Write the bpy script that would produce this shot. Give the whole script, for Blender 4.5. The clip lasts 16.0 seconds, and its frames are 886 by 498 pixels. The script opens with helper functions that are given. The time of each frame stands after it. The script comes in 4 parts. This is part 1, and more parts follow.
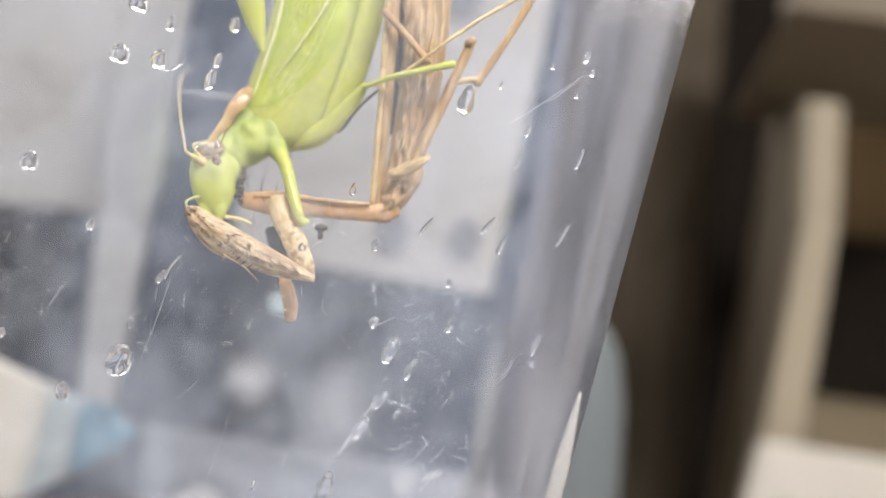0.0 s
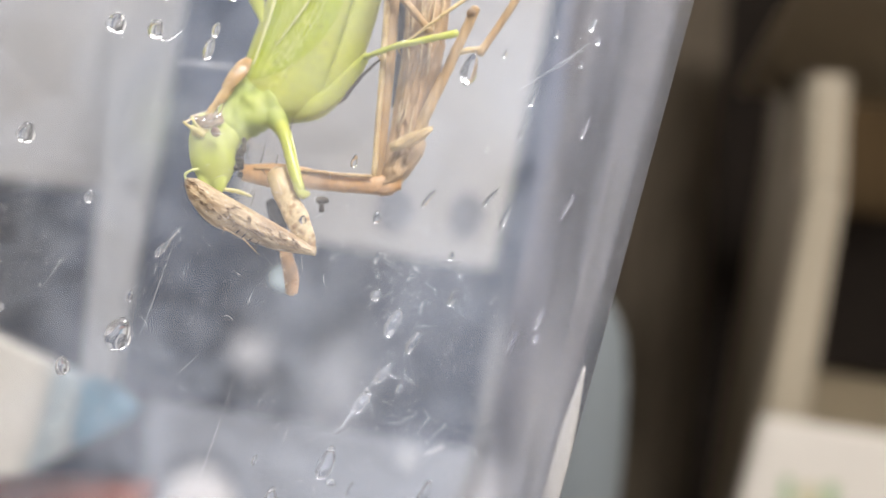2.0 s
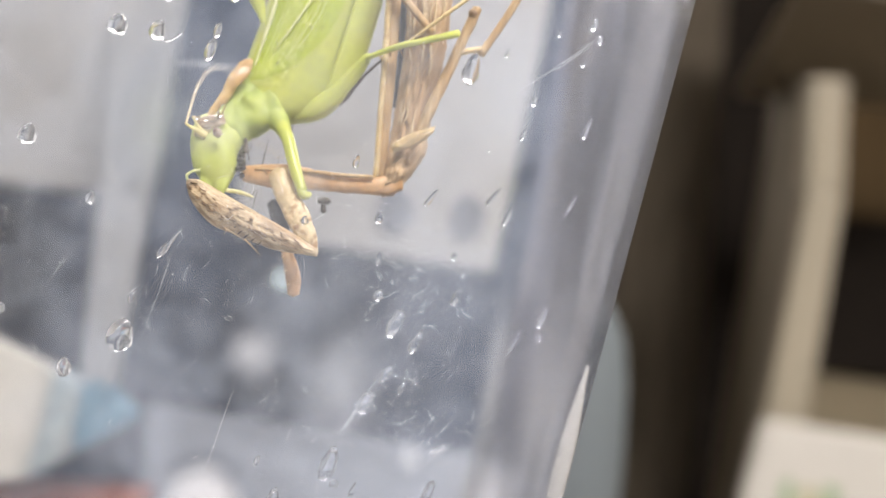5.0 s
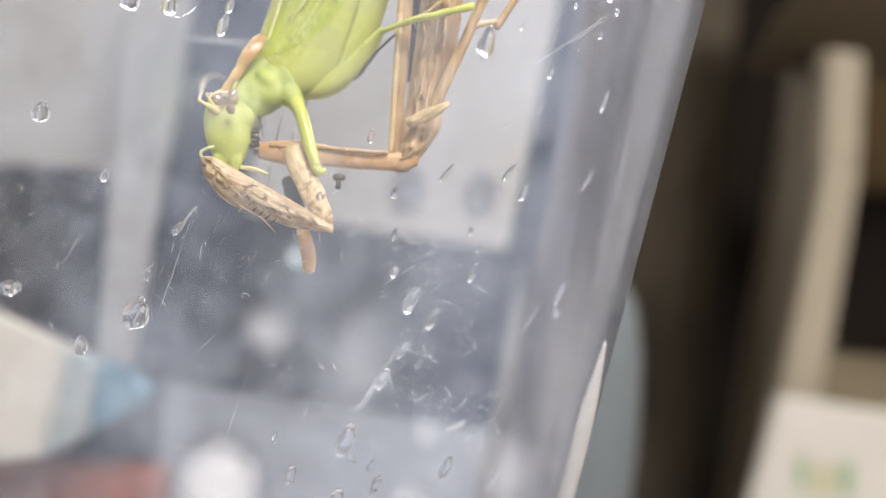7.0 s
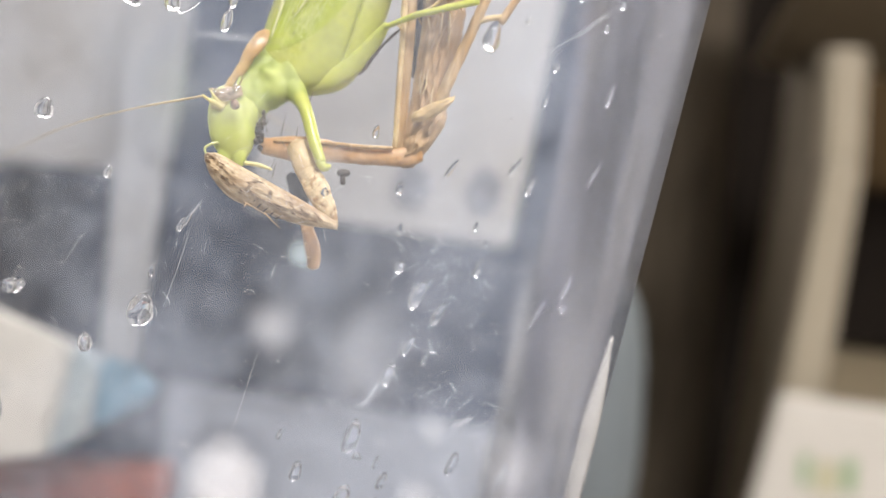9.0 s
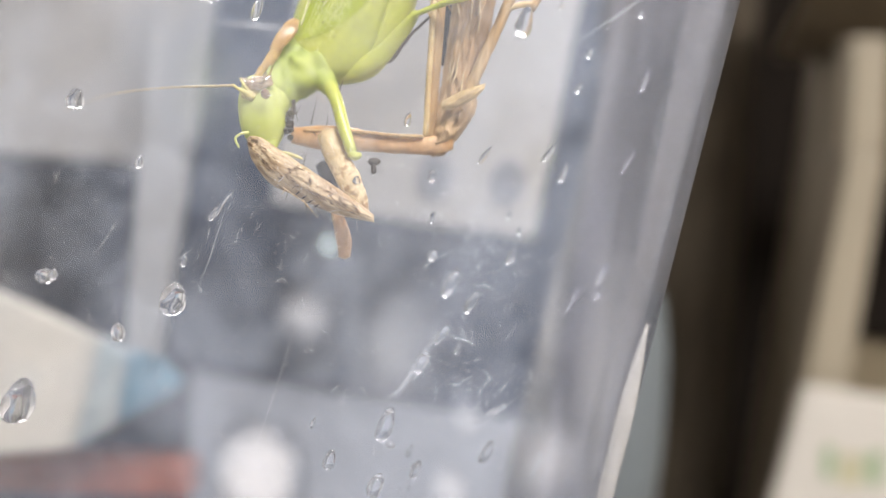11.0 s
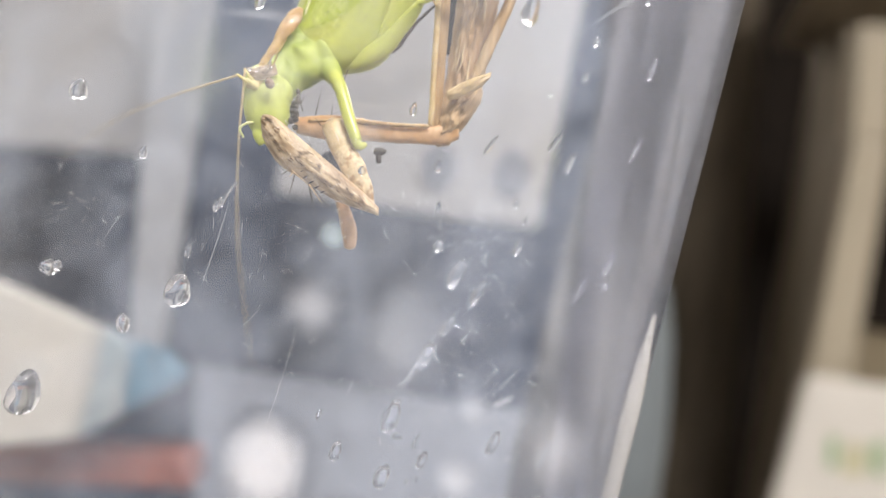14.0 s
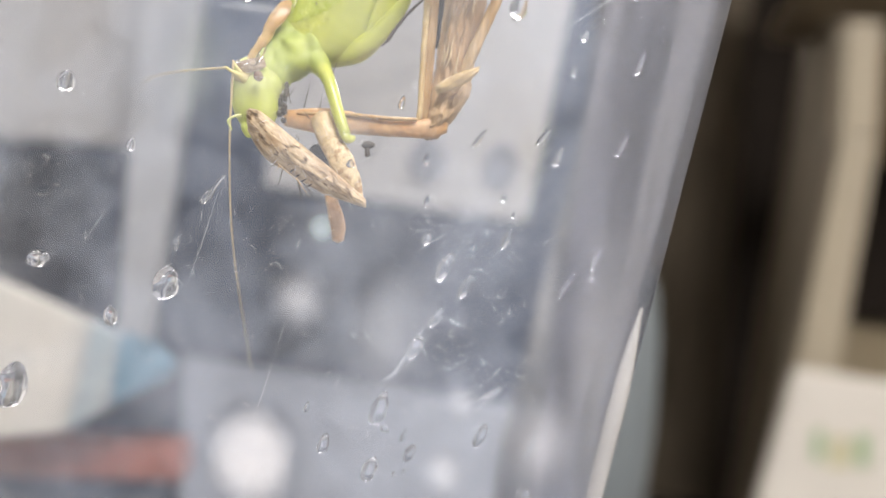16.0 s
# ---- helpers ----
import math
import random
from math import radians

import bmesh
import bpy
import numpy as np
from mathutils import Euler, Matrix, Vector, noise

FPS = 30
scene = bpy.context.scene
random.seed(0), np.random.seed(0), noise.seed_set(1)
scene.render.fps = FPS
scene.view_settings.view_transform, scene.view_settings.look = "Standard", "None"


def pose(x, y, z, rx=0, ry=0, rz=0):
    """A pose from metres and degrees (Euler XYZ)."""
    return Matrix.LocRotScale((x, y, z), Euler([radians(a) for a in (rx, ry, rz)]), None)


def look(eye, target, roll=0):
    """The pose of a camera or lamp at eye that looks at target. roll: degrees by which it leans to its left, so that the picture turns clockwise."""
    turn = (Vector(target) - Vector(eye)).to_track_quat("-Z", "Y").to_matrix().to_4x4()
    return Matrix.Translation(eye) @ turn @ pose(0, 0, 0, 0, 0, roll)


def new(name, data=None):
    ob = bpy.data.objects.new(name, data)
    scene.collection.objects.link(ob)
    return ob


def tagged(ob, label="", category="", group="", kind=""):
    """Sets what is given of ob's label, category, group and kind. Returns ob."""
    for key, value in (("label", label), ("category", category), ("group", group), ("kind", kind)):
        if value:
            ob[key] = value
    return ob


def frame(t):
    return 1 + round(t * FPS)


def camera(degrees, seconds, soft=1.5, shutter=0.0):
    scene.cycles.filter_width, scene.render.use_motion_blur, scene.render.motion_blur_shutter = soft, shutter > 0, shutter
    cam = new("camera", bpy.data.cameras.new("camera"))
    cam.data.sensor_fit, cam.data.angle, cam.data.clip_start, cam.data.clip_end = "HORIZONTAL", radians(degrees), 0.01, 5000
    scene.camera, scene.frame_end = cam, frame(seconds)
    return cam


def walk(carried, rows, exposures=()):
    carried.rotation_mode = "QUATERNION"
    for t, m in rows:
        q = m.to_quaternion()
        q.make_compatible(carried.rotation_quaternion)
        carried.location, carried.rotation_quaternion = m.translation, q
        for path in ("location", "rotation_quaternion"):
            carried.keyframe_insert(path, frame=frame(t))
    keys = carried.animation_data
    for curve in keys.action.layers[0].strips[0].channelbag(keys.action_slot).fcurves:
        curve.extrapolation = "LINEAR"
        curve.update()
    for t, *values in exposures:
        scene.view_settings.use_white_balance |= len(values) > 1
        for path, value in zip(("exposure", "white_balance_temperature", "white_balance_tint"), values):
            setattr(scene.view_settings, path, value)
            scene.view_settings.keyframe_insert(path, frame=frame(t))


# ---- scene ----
cam = camera(51.6, 16.0, soft=1.3, shutter=0.5)
cam.data.dof.use_dof = True
cam.data.dof.focus_distance = 0.0892
cam.data.dof.aperture_fstop = 10.8
PATH = [
    (0, (0.00000, 0.00000, 0.15000), (0.0000, 0.9976, 0.2198), 9.00),
    (0.5, (-0.00077, -0.00016, 0.15004), (0.0036, 0.9976, 0.2169), 8.90),
    (1, (-0.00062, 0.00062, 0.14971), (0.0012, 0.9981, 0.2202), 8.85),
    (1.5, (-0.00047, 0.00107, 0.14990), (0.0037, 0.9997, 0.2024), 8.91),
    (2, (0.00014, 0.00129, 0.14965), (0.0003, 1.0003, 0.1944), 8.91),
    (2.5, (0.00070, 0.00217, 0.15000), (-0.0031, 1.0020, 0.1702), 8.78),
    (3, (-0.00017, 0.00189, 0.15000), (0.0008, 1.0016, 0.1753), 8.79),
    (3.5, (0.00016, 0.00163, 0.14996), (0.0022, 1.0008, 0.1902), 8.92),
    (6, (-0.00033, 0.00096, 0.14882), (-0.0031, 0.9997, 0.1992), 8.52),
    (6.5, (0.00013, -0.00034, 0.14888), (-0.0117, 0.9991, 0.1790), 8.43),
    (7, (-0.00054, 0.00199, 0.14876), (-0.0085, 1.0016, 0.1747), 8.42),
    (7.5, (-0.00052, 0.00192, 0.14892), (-0.0063, 1.0015, 0.1763), 8.42),
    (8, (-0.00044, 0.00215, 0.14884), (-0.0090, 1.0018, 0.1730), 8.40),
    (8.5, (-0.00058, 0.00236, 0.14847), (-0.0110, 1.0020, 0.1730), 8.37),
    (9, (-0.00087, 0.00241, 0.14847), (-0.0102, 1.0021, 0.1724), 8.34),
    (11.5, (-0.00253, 0.00294, 0.14752), (-0.0316, 1.0024, 0.1591), 7.93),
    (12, (-0.00255, 0.00317, 0.14755), (-0.0336, 1.0027, 0.1539), 7.89),
    (12.5, (-0.00241, 0.00333, 0.14768), (-0.0346, 1.0028, 0.1504), 7.92),
    (13, (-0.00257, 0.00317, 0.14757), (-0.0334, 1.0027, 0.1499), 7.90),
    (13.5, (-0.00259, 0.00296, 0.14754), (-0.0315, 1.0025, 0.1516), 7.91),
    (14, (-0.00268, 0.00323, 0.14757), (-0.0295, 1.0029, 0.1527), 7.93),
    (14.5, (-0.00254, 0.00325, 0.14758), (-0.0291, 1.0029, 0.1494), 7.85),
    (15, (-0.00256, 0.00295, 0.14751), (-0.0237, 1.0027, 0.1475), 7.97),
    (15.5, (-0.00254, 0.00321, 0.14756), (-0.0197, 1.0031, 0.1449), 8.11),
    (16, (-0.00258, 0.00302, 0.14761), (-0.0167, 1.0029, 0.1470), 8.10),
]
walk(cam, [(t, look(eye, target, roll)) for t, eye, target, roll in PATH])

# ---- world, lights ----
world = bpy.data.worlds.new("room_air")
scene.world = world
world.use_nodes = True
world.node_tree.nodes["Background"].inputs["Color"].default_value = (0.75, 0.8, 0.9, 1)
world.node_tree.nodes["Background"].inputs["Strength"].default_value = 0.05
scene.view_settings.exposure = 0.06

for where, wide, energy in (((0.35, -0.62, 1.08), 0.9, 27), ((-0.2, 1.22, 1.08), 2.2, 50)):
    lamp_data = bpy.data.lights.new("ceiling_lamp_light", "AREA")
    lamp_data.shape, lamp_data.size, lamp_data.size_y = "RECTANGLE", wide, 0.5
    lamp_data.energy = energy
    lamp_data.color = (1.0, 0.915, 0.855)
    lamp_light = new("ceiling_lamp_light", lamp_data)
    lamp_light.matrix_world = look(where, (where[0], where[1], 0))


# ---- materials ----
def material(name, color, rough=0.5, metal=0.0, vary=0.15, grain=900.0, bump=0.15, second=None, blotch=120.0, stretch=(1, 1, 1), coat=0.0, sub=0.0, spec=0.5, turn=0.0, edge=(0.40, 0.62)):
    """A surface with two scales of colour variation and a fine relief; second is the colour of its blotches."""
    m = bpy.data.materials.new(name)
    m.use_nodes = True
    nodes, links = m.node_tree.nodes, m.node_tree.links
    b = nodes["Principled BSDF"]
    b.inputs["Roughness"].default_value = rough
    b.inputs["Metallic"].default_value = metal
    b.inputs["Specular IOR Level"].default_value = spec
    b.inputs["Coat Weight"].default_value = coat
    b.inputs["Coat Roughness"].default_value = 0.12
    if sub:
        b.inputs["Subsurface Weight"].default_value = sub
        b.inputs["Subsurface Radius"].default_value = (1, 1, 0.4)
        b.inputs["Subsurface Scale"].default_value = 0.0012
    co = nodes.new("ShaderNodeTexCoord")
    mp = nodes.new("ShaderNodeMapping")
    mp.inputs["Scale"].default_value = stretch
    spin = nodes.new("ShaderNodeMapping")
    spin.inputs["Rotation"].default_value = (0, radians(turn), 0)
    links.new(co.outputs["Object"], spin.inputs["Vector"])
    links.new(spin.outputs[0], mp.inputs["Vector"])
    big, fine = nodes.new("ShaderNodeTexNoise"), nodes.new("ShaderNodeTexNoise")
    big.inputs["Scale"].default_value, fine.inputs["Scale"].default_value = blotch, grain
    big.inputs["Detail"].default_value, fine.inputs["Detail"].default_value = 4, 5
    for n in (big, fine):
        links.new(mp.outputs[0], n.inputs["Vector"])
    ramp = nodes.new("ShaderNodeValToRGB")
    ramp.color_ramp.elements[0].position, ramp.color_ramp.elements[1].position = edge
    ramp.color_ramp.elements[0].color = (*(second or [c * (1 - vary) for c in color]), 1)
    ramp.color_ramp.elements[1].color = (*color, 1)
    links.new(big.outputs["Fac"], ramp.inputs["Fac"])
    mix = nodes.new("ShaderNodeMix")
    mix.data_type, mix.blend_type = "RGBA", "MULTIPLY"
    mix.inputs["Factor"].default_value = 1.0
    tone = nodes.new("ShaderNodeMapRange")
    tone.inputs["To Min"].default_value, tone.inputs["To Max"].default_value = 1 - 2 * vary, 1 + 0.6 * vary
    tone.inputs["From Min"].default_value, tone.inputs["From Max"].default_value = 0.25, 0.75
    links.new(fine.outputs["Fac"], tone.inputs["Value"])
    links.new(ramp.outputs["Color"], mix.inputs["A"])
    links.new(tone.outputs["Result"], mix.inputs["B"])
    links.new(mix.outputs["Result"], b.inputs["Base Color"])
    if bump:
        bp = nodes.new("ShaderNodeBump")
        bp.inputs["Strength"].default_value = bump
        bp.inputs["Distance"].default_value = 0.0003
        links.new(fine.outputs["Fac"], bp.inputs["Height"])
        links.new(bp.outputs["Normal"], b.inputs["Normal"])
    return m


def clear_plastic(name, haze, gloss, rough=0.06, stretch=(1, 1, 1), scale=70, tint=(0.67, 0.76, 0.93)):
    """Clear moulded plastic: mostly see-through, a little milky with patches, and shiny."""
    m = bpy.data.materials.new(name)
    m.use_nodes = True
    nodes, links = m.node_tree.nodes, m.node_tree.links
    nodes.clear()
    out = nodes.new("ShaderNodeOutputMaterial")
    clear, milk, shine = nodes.new("ShaderNodeBsdfTransparent"), nodes.new("ShaderNodeBsdfDiffuse"), nodes.new("ShaderNodeBsdfGlossy")
    clear.inputs["Color"].default_value = (0.97, 0.975, 0.985, 1)
    milk.inputs["Color"].default_value = (*tint, 1)
    shine.inputs["Roughness"].default_value = rough
    co, noise1, tone = nodes.new("ShaderNodeTexCoord"), nodes.new("ShaderNodeTexNoise"), nodes.new("ShaderNodeMapRange")
    noise1.inputs["Scale"].default_value, noise1.inputs["Detail"].default_value = scale, 5
    mp = nodes.new("ShaderNodeMapping")
    mp.inputs["Scale"].default_value = stretch
    links.new(co.outputs["Object"], mp.inputs["Vector"])
    links.new(mp.outputs[0], noise1.inputs["Vector"])
    tone.inputs["From Min"].default_value, tone.inputs["From Max"].default_value = 0.34, 0.70
    tone.inputs["To Min"].default_value, tone.inputs["To Max"].default_value = haze * 0.25, haze * 1.8
    clouds, add = nodes.new("ShaderNodeTexNoise"), nodes.new("ShaderNodeMath")
    clouds.inputs["Scale"].default_value, clouds.inputs["Detail"].default_value, clouds.inputs["Distortion"].default_value = scale * 3.1, 7, 0.6
    links.new(mp.outputs[0], clouds.inputs["Vector"])
    add.operation = "MULTIPLY_ADD"
    add.inputs[1].default_value = 0.6
    links.new(clouds.outputs["Fac"], add.inputs[0])
    fade = nodes.new("ShaderNodeMath")
    fade.operation = "MULTIPLY_ADD"
    fade.inputs[1].default_value, fade.inputs[2].default_value = 1.0, -0.3
    links.new(noise1.outputs["Fac"], fade.inputs[0])
    part_x, slope, base = nodes.new("ShaderNodeSeparateXYZ"), nodes.new("ShaderNodeMapRange"), nodes.new("ShaderNodeMath")
    links.new(co.outputs["Object"], part_x.inputs[0])
    links.new(part_x.outputs["X"], slope.inputs["Value"])
    slope.inputs["From Min"].default_value, slope.inputs["From Max"].default_value = -0.042, -0.014
    slope.inputs["To Min"].default_value, slope.inputs["To Max"].default_value = -0.07, 0.025
    base.operation = "ADD"
    links.new(fade.outputs[0], base.inputs[0])
    links.new(slope.outputs["Result"], base.inputs[1])
    links.new(base.outputs[0], add.inputs[2])
    links.new(add.outputs[0], tone.inputs["Value"])
    one, two, fres, times = nodes.new("ShaderNodeMixShader"), nodes.new("ShaderNodeMixShader"), nodes.new("ShaderNodeFresnel"), nodes.new("ShaderNodeMath")
    fres.inputs["IOR"].default_value = 1.45
    times.operation = "MULTIPLY"
    times.inputs[1].default_value = gloss
    links.new(fres.outputs[0], times.inputs[0])
    links.new(tone.outputs["Result"], one.inputs["Fac"])
    links.new(clear.outputs[0], one.inputs[1])
    links.new(milk.outputs[0], one.inputs[2])
    links.new(times.outputs[0], two.inputs["Fac"])
    links.new(one.outputs[0], two.inputs[1])
    links.new(shine.outputs[0], two.inputs[2])
    links.new(two.outputs[0], out.inputs["Surface"])
    return m


def glass(name, color, ior, rough=0.0):
    m = bpy.data.materials.new(name)
    m.use_nodes = True
    b = m.node_tree.nodes["Principled BSDF"]
    b.inputs["Base Color"].default_value = (*color, 1)
    b.inputs["Transmission Weight"].default_value = 1.0
    b.inputs["Roughness"].default_value = rough
    b.inputs["IOR"].default_value = ior
    return m


PLASTIC = clear_plastic("clear_plastic", 0.064, 0.8)
CORNER_PLASTIC = clear_plastic("streaked_plastic", 0.066, 0.14, 0.22, (1, 1, 0.1), 200, (0.68, 0.735, 0.92))
# Milky white painted for the light refracted along the corner edge.
FOLD = clear_plastic("refracted_edge", 0.17, 0.8, 0.12, (1, 1, 0.1), 120, (0.88, 0.88, 0.88))
WATER = glass("water", (1, 1, 1), 1.33)
BEAD = glass("whitened_water", (0.95, 0.97, 1), 1.33)
# The small diffuse share paints in the bright light that drops refract.
BEAD.node_tree.nodes["Principled BSDF"].inputs["Transmission Weight"].default_value = 0.97
SCRATCH = material("scratched_plastic", (0.95, 0.96, 0.98), 0.5, vary=0.1, bump=0)
GREEN = material("katydid_green", (0.53, 0.57, 0.10), 0.48, vary=0.08, grain=1500, blotch=260, second=(0.47, 0.52, 0.11), sub=0.35, bump=0.15)
WING_GREEN = material("wing_green", (0.43, 0.51, 0.02), 0.48, vary=0.07, grain=1800, blotch=240, second=(0.42, 0.51, 0.05), sub=0.3, bump=0.2, stretch=(1, 1, 0.5))
PALE_GREEN = material("leg_green", (0.55, 0.59, 0.14), 0.34, vary=0.10, grain=1800, blotch=300, second=(0.52, 0.58, 0.10), sub=0.35, coat=1.0, bump=0.08)
FACE_GREEN = material("face_green", (0.51, 0.57, 0.17), 0.5, vary=0.06, grain=1500, blotch=330, second=(0.46, 0.53, 0.11), sub=0.4, coat=0.05, bump=0.1)
LIP = material("mouth_pale", (0.66, 0.69, 0.34), 0.3, vary=0.12, grain=1800, blotch=600, second=(0.52, 0.60, 0.26), sub=0.4, coat=0.3, bump=0.3)
CROWN = material("crown_yellow", (0.70, 0.63, 0.26), 0.35, vary=0.15, grain=1800, blotch=600, second=(0.62, 0.52, 0.18), sub=0.2, bump=0.3)
BROW = material("brow_pearl", (0.58, 0.49, 0.38), 0.12, vary=0.2, grain=1500, blotch=700, second=(0.44, 0.31, 0.20), coat=1.0, bump=0.5)
FOOD = material("food_pale", (0.74, 0.70, 0.34), 0.4, vary=0.12, grain=1800, blotch=500, sub=0.3, bump=0.3)
VEIN = material("vein", (0.82, 0.85, 0.45), 0.4, vary=0.1, bump=0)
FINE_VEIN = material("fine_vein", (0.72, 0.78, 0.24), 0.4, vary=0.1, bump=0)
SHOULDER = material("shoulder_green", (0.44, 0.51, 0.12), 0.55, vary=0.08, grain=1500, blotch=420, second=(0.33, 0.41, 0.09), sub=0.4, coat=0.05, bump=0.2)
SADDLE = material("saddle_brown", (0.64, 0.44, 0.17), 0.25, vary=0.2, grain=1800, blotch=500, second=(0.50, 0.31, 0.12), coat=0.5)
EYE = material("eye_brown", (0.16, 0.07, 0.04), 0.12, vary=0.2, grain=3000, second=(0.45, 0.36, 0.24), blotch=900, coat=0.8)
BRISTLE = material("dark_bristle", (0.07, 0.055, 0.04), 0.45, vary=0.2, bump=0)
FLECK = material("brown_fleck", (0.38, 0.25, 0.14), 0.5, vary=0.2, bump=0)
FEELER = material("feeler", (0.60, 0.48, 0.28), 0.4, vary=0.1, bump=0)
TAN = material("mantis_tan", (0.62, 0.46, 0.26), 0.55, vary=0.22, grain=1600, blotch=420, second=(0.50, 0.32, 0.14), stretch=(1, 1, 0.22), turn=-10, bump=0.7)
WRINKLED = material("dry_wing", (0.62, 0.45, 0.265), 0.5, vary=0.22, grain=1500, blotch=480, second=(0.47, 0.32, 0.175), stretch=(1, 1, 0.14), turn=-14, bump=1.0)
STRAW = material("straw_fibre", (0.78, 0.62, 0.38), 0.5, vary=0.2, grain=1800, blotch=500, bump=0.3)
ORANGE = material("mantis_orange", (0.66, 0.45, 0.27), 0.4, vary=0.15, grain=1600, blotch=300, second=(0.54, 0.31, 0.13), sub=0.15, bump=0.35)
SPECKLED = material("speckled_arm", (0.74, 0.60, 0.37), 0.42, vary=0.2, grain=1900, blotch=1500, second=(0.42, 0.28, 0.15), edge=(0.38, 0.48), bump=0.5)
MOTTLED = material("mottled_arm", (0.68, 0.54, 0.35), 0.42, vary=0.2, grain=1900, blotch=950, second=(0.50, 0.35, 0.20), stretch=(0.3, 1, 1), turn=-31, edge=(0.38, 0.55), bump=0.5)
PALE_TAN = material("pale_tan", (0.72, 0.58, 0.34), 0.4, vary=0.15, grain=1700, blotch=400, second=(0.60, 0.45, 0.24), sub=0.2, bump=0.3)
WETDARK = material("wet_dark", (0.14, 0.125, 0.11), 0.12, vary=0.3, grain=1500, blotch=700, second=(0.05, 0.045, 0.04), coat=1.0, bump=0.5)
# Near-black painted for the shade in the wing gap and arm hollow.
GAP_DARK = material("dark_gap", (0.045, 0.04, 0.038), 0.4, vary=0.3, grain=1600, bump=0.5)
WHITE_BOARD = material("white_board", (0.455, 0.45, 0.44), 0.5, vary=0.05, grain=300, blotch=25, bump=0.05)
GREY_STRIP = material("grey_strip", (0.42, 0.43, 0.44), 0.5, vary=0.06, grain=300, blotch=30, bump=0.05)
LOW_GREY = material("low_grey", (0.31, 0.34, 0.40), 0.6, vary=0.1, grain=300, blotch=20, bump=0.1)
HOLE = material("grey_pad", (0.20, 0.21, 0.24), 0.7, vary=0.05, grain=300, blotch=80, bump=0.1)
DARK_WOOD = material("dark_wood", (0.115, 0.098, 0.076), 0.9, vary=0.3, grain=200, blotch=9, second=(0.055, 0.045, 0.034), spec=0.08, stretch=(1, 1, 0.1), bump=0.2)
CREAM = material("cream_laminate", (0.335, 0.30, 0.235), 0.5, vary=0.06, grain=250, blotch=14, bump=0.08)
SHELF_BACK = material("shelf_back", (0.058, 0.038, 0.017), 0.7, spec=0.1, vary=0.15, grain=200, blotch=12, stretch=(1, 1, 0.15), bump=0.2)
# Brown that carries the shade under the shelf board.
UNDER = material("under_shade", (0.19, 0.155, 0.108), 0.7, vary=0.12, grain=200, blotch=12, spec=0.2, bump=0.12)
SHELF_FRONT = material("shelf_front", (0.17, 0.14, 0.10), 0.5, vary=0.08, grain=250, blotch=14, bump=0.08)
# Darker than the cream front: shade on the upright's side, painted in.
SIDE = material("side_shade", (0.125, 0.104, 0.074), 0.6, vary=0.12, grain=200, blotch=12, bump=0.12)
LEDGE = material("ledge_brown", (0.18, 0.15, 0.10), 0.6, vary=0.12, grain=200, blotch=12, bump=0.12)
CARD_GREY = material("grey_white_card", (0.54, 0.53, 0.50), 0.6, vary=0.05, grain=400, blotch=30, bump=0.05)
# Flat black painted for the shade in the shelf's gap and open bay.
BLACK = material("black_shade", (0.016, 0.013, 0.011), 0.9, spec=0.05, vary=0.2, grain=200, bump=0.1)
PAPER = material("white_card", (0.52, 0.515, 0.485), 0.6, vary=0.04, grain=400, blotch=30, bump=0.05)
PRINT_GREEN = material("green_print", (0.27, 0.38, 0.22), 0.6, vary=0.1, bump=0)
PRINT_YELLOW = material("yellow_print", (0.46, 0.45, 0.3), 0.6, vary=0.1, bump=0)
PALE_BLUE = material("pale_blue_film", (0.46, 0.485, 0.485), 0.4, vary=0.1, grain=300, blotch=60, second=(0.38, 0.455, 0.49), bump=0.1)
BLUE = material("blue_film", (0.19, 0.34, 0.45), 0.35, vary=0.12, grain=300, blotch=50, bump=0.1)
RED = material("red_cover", (0.44, 0.17, 0.13), 0.5, vary=0.15, grain=300, blotch=60, bump=0.1)
JAR = material("pale_blue_plastic", (0.13, 0.155, 0.172), 0.65, vary=0.06, grain=300, blotch=20, bump=0.05)
SLATE = material("slate_cloth", (0.022, 0.044, 0.095), 0.85, vary=0.2, grain=350, blotch=14, bump=0.3)
TABLE = material("grey_table", (0.20, 0.185, 0.17), 0.5, vary=0.08, grain=300, blotch=12, bump=0.1)
WALL = material("wall_paint", (0.52, 0.50, 0.46), 0.8, vary=0.05, grain=120, blotch=3, bump=0.1)
FLOOR = material("floor_boards", (0.30, 0.21, 0.13), 0.5, vary=0.15, grain=60, blotch=4, stretch=(1, 0.15, 1), bump=0.1)
DIFFUSER = bpy.data.materials.new("lamp_diffuser")
DIFFUSER.use_nodes = True
DIFFUSER.node_tree.nodes["Principled BSDF"].inputs["Emission Color"].default_value = (1, 0.97, 0.93, 1)
DIFFUSER.node_tree.nodes["Principled BSDF"].inputs["Emission Strength"].default_value = 6.0

# ---- frames of reference ----
MM = 0.001
STAGE = look((0, 0, 0.15), (0, 1, 0.22), 9) @ pose(0, 0, 0, -90) @ Matrix.Translation((0, 0.09, 0))
PANEL = STAGE @ Matrix.Translation((0, -0.004, 0)) @ Matrix(((0.9621, 0.2134, 0.1695), (-0.2293, 0.9700, 0.0806), (-0.1472, -0.1164, 0.9822))).to_4x4()


# ---- builders ----
def thing(name, m, label, category, group="", kind=""):
    ob = new(name)
    ob.matrix_world = m
    return tagged(ob, label, category, group, kind)


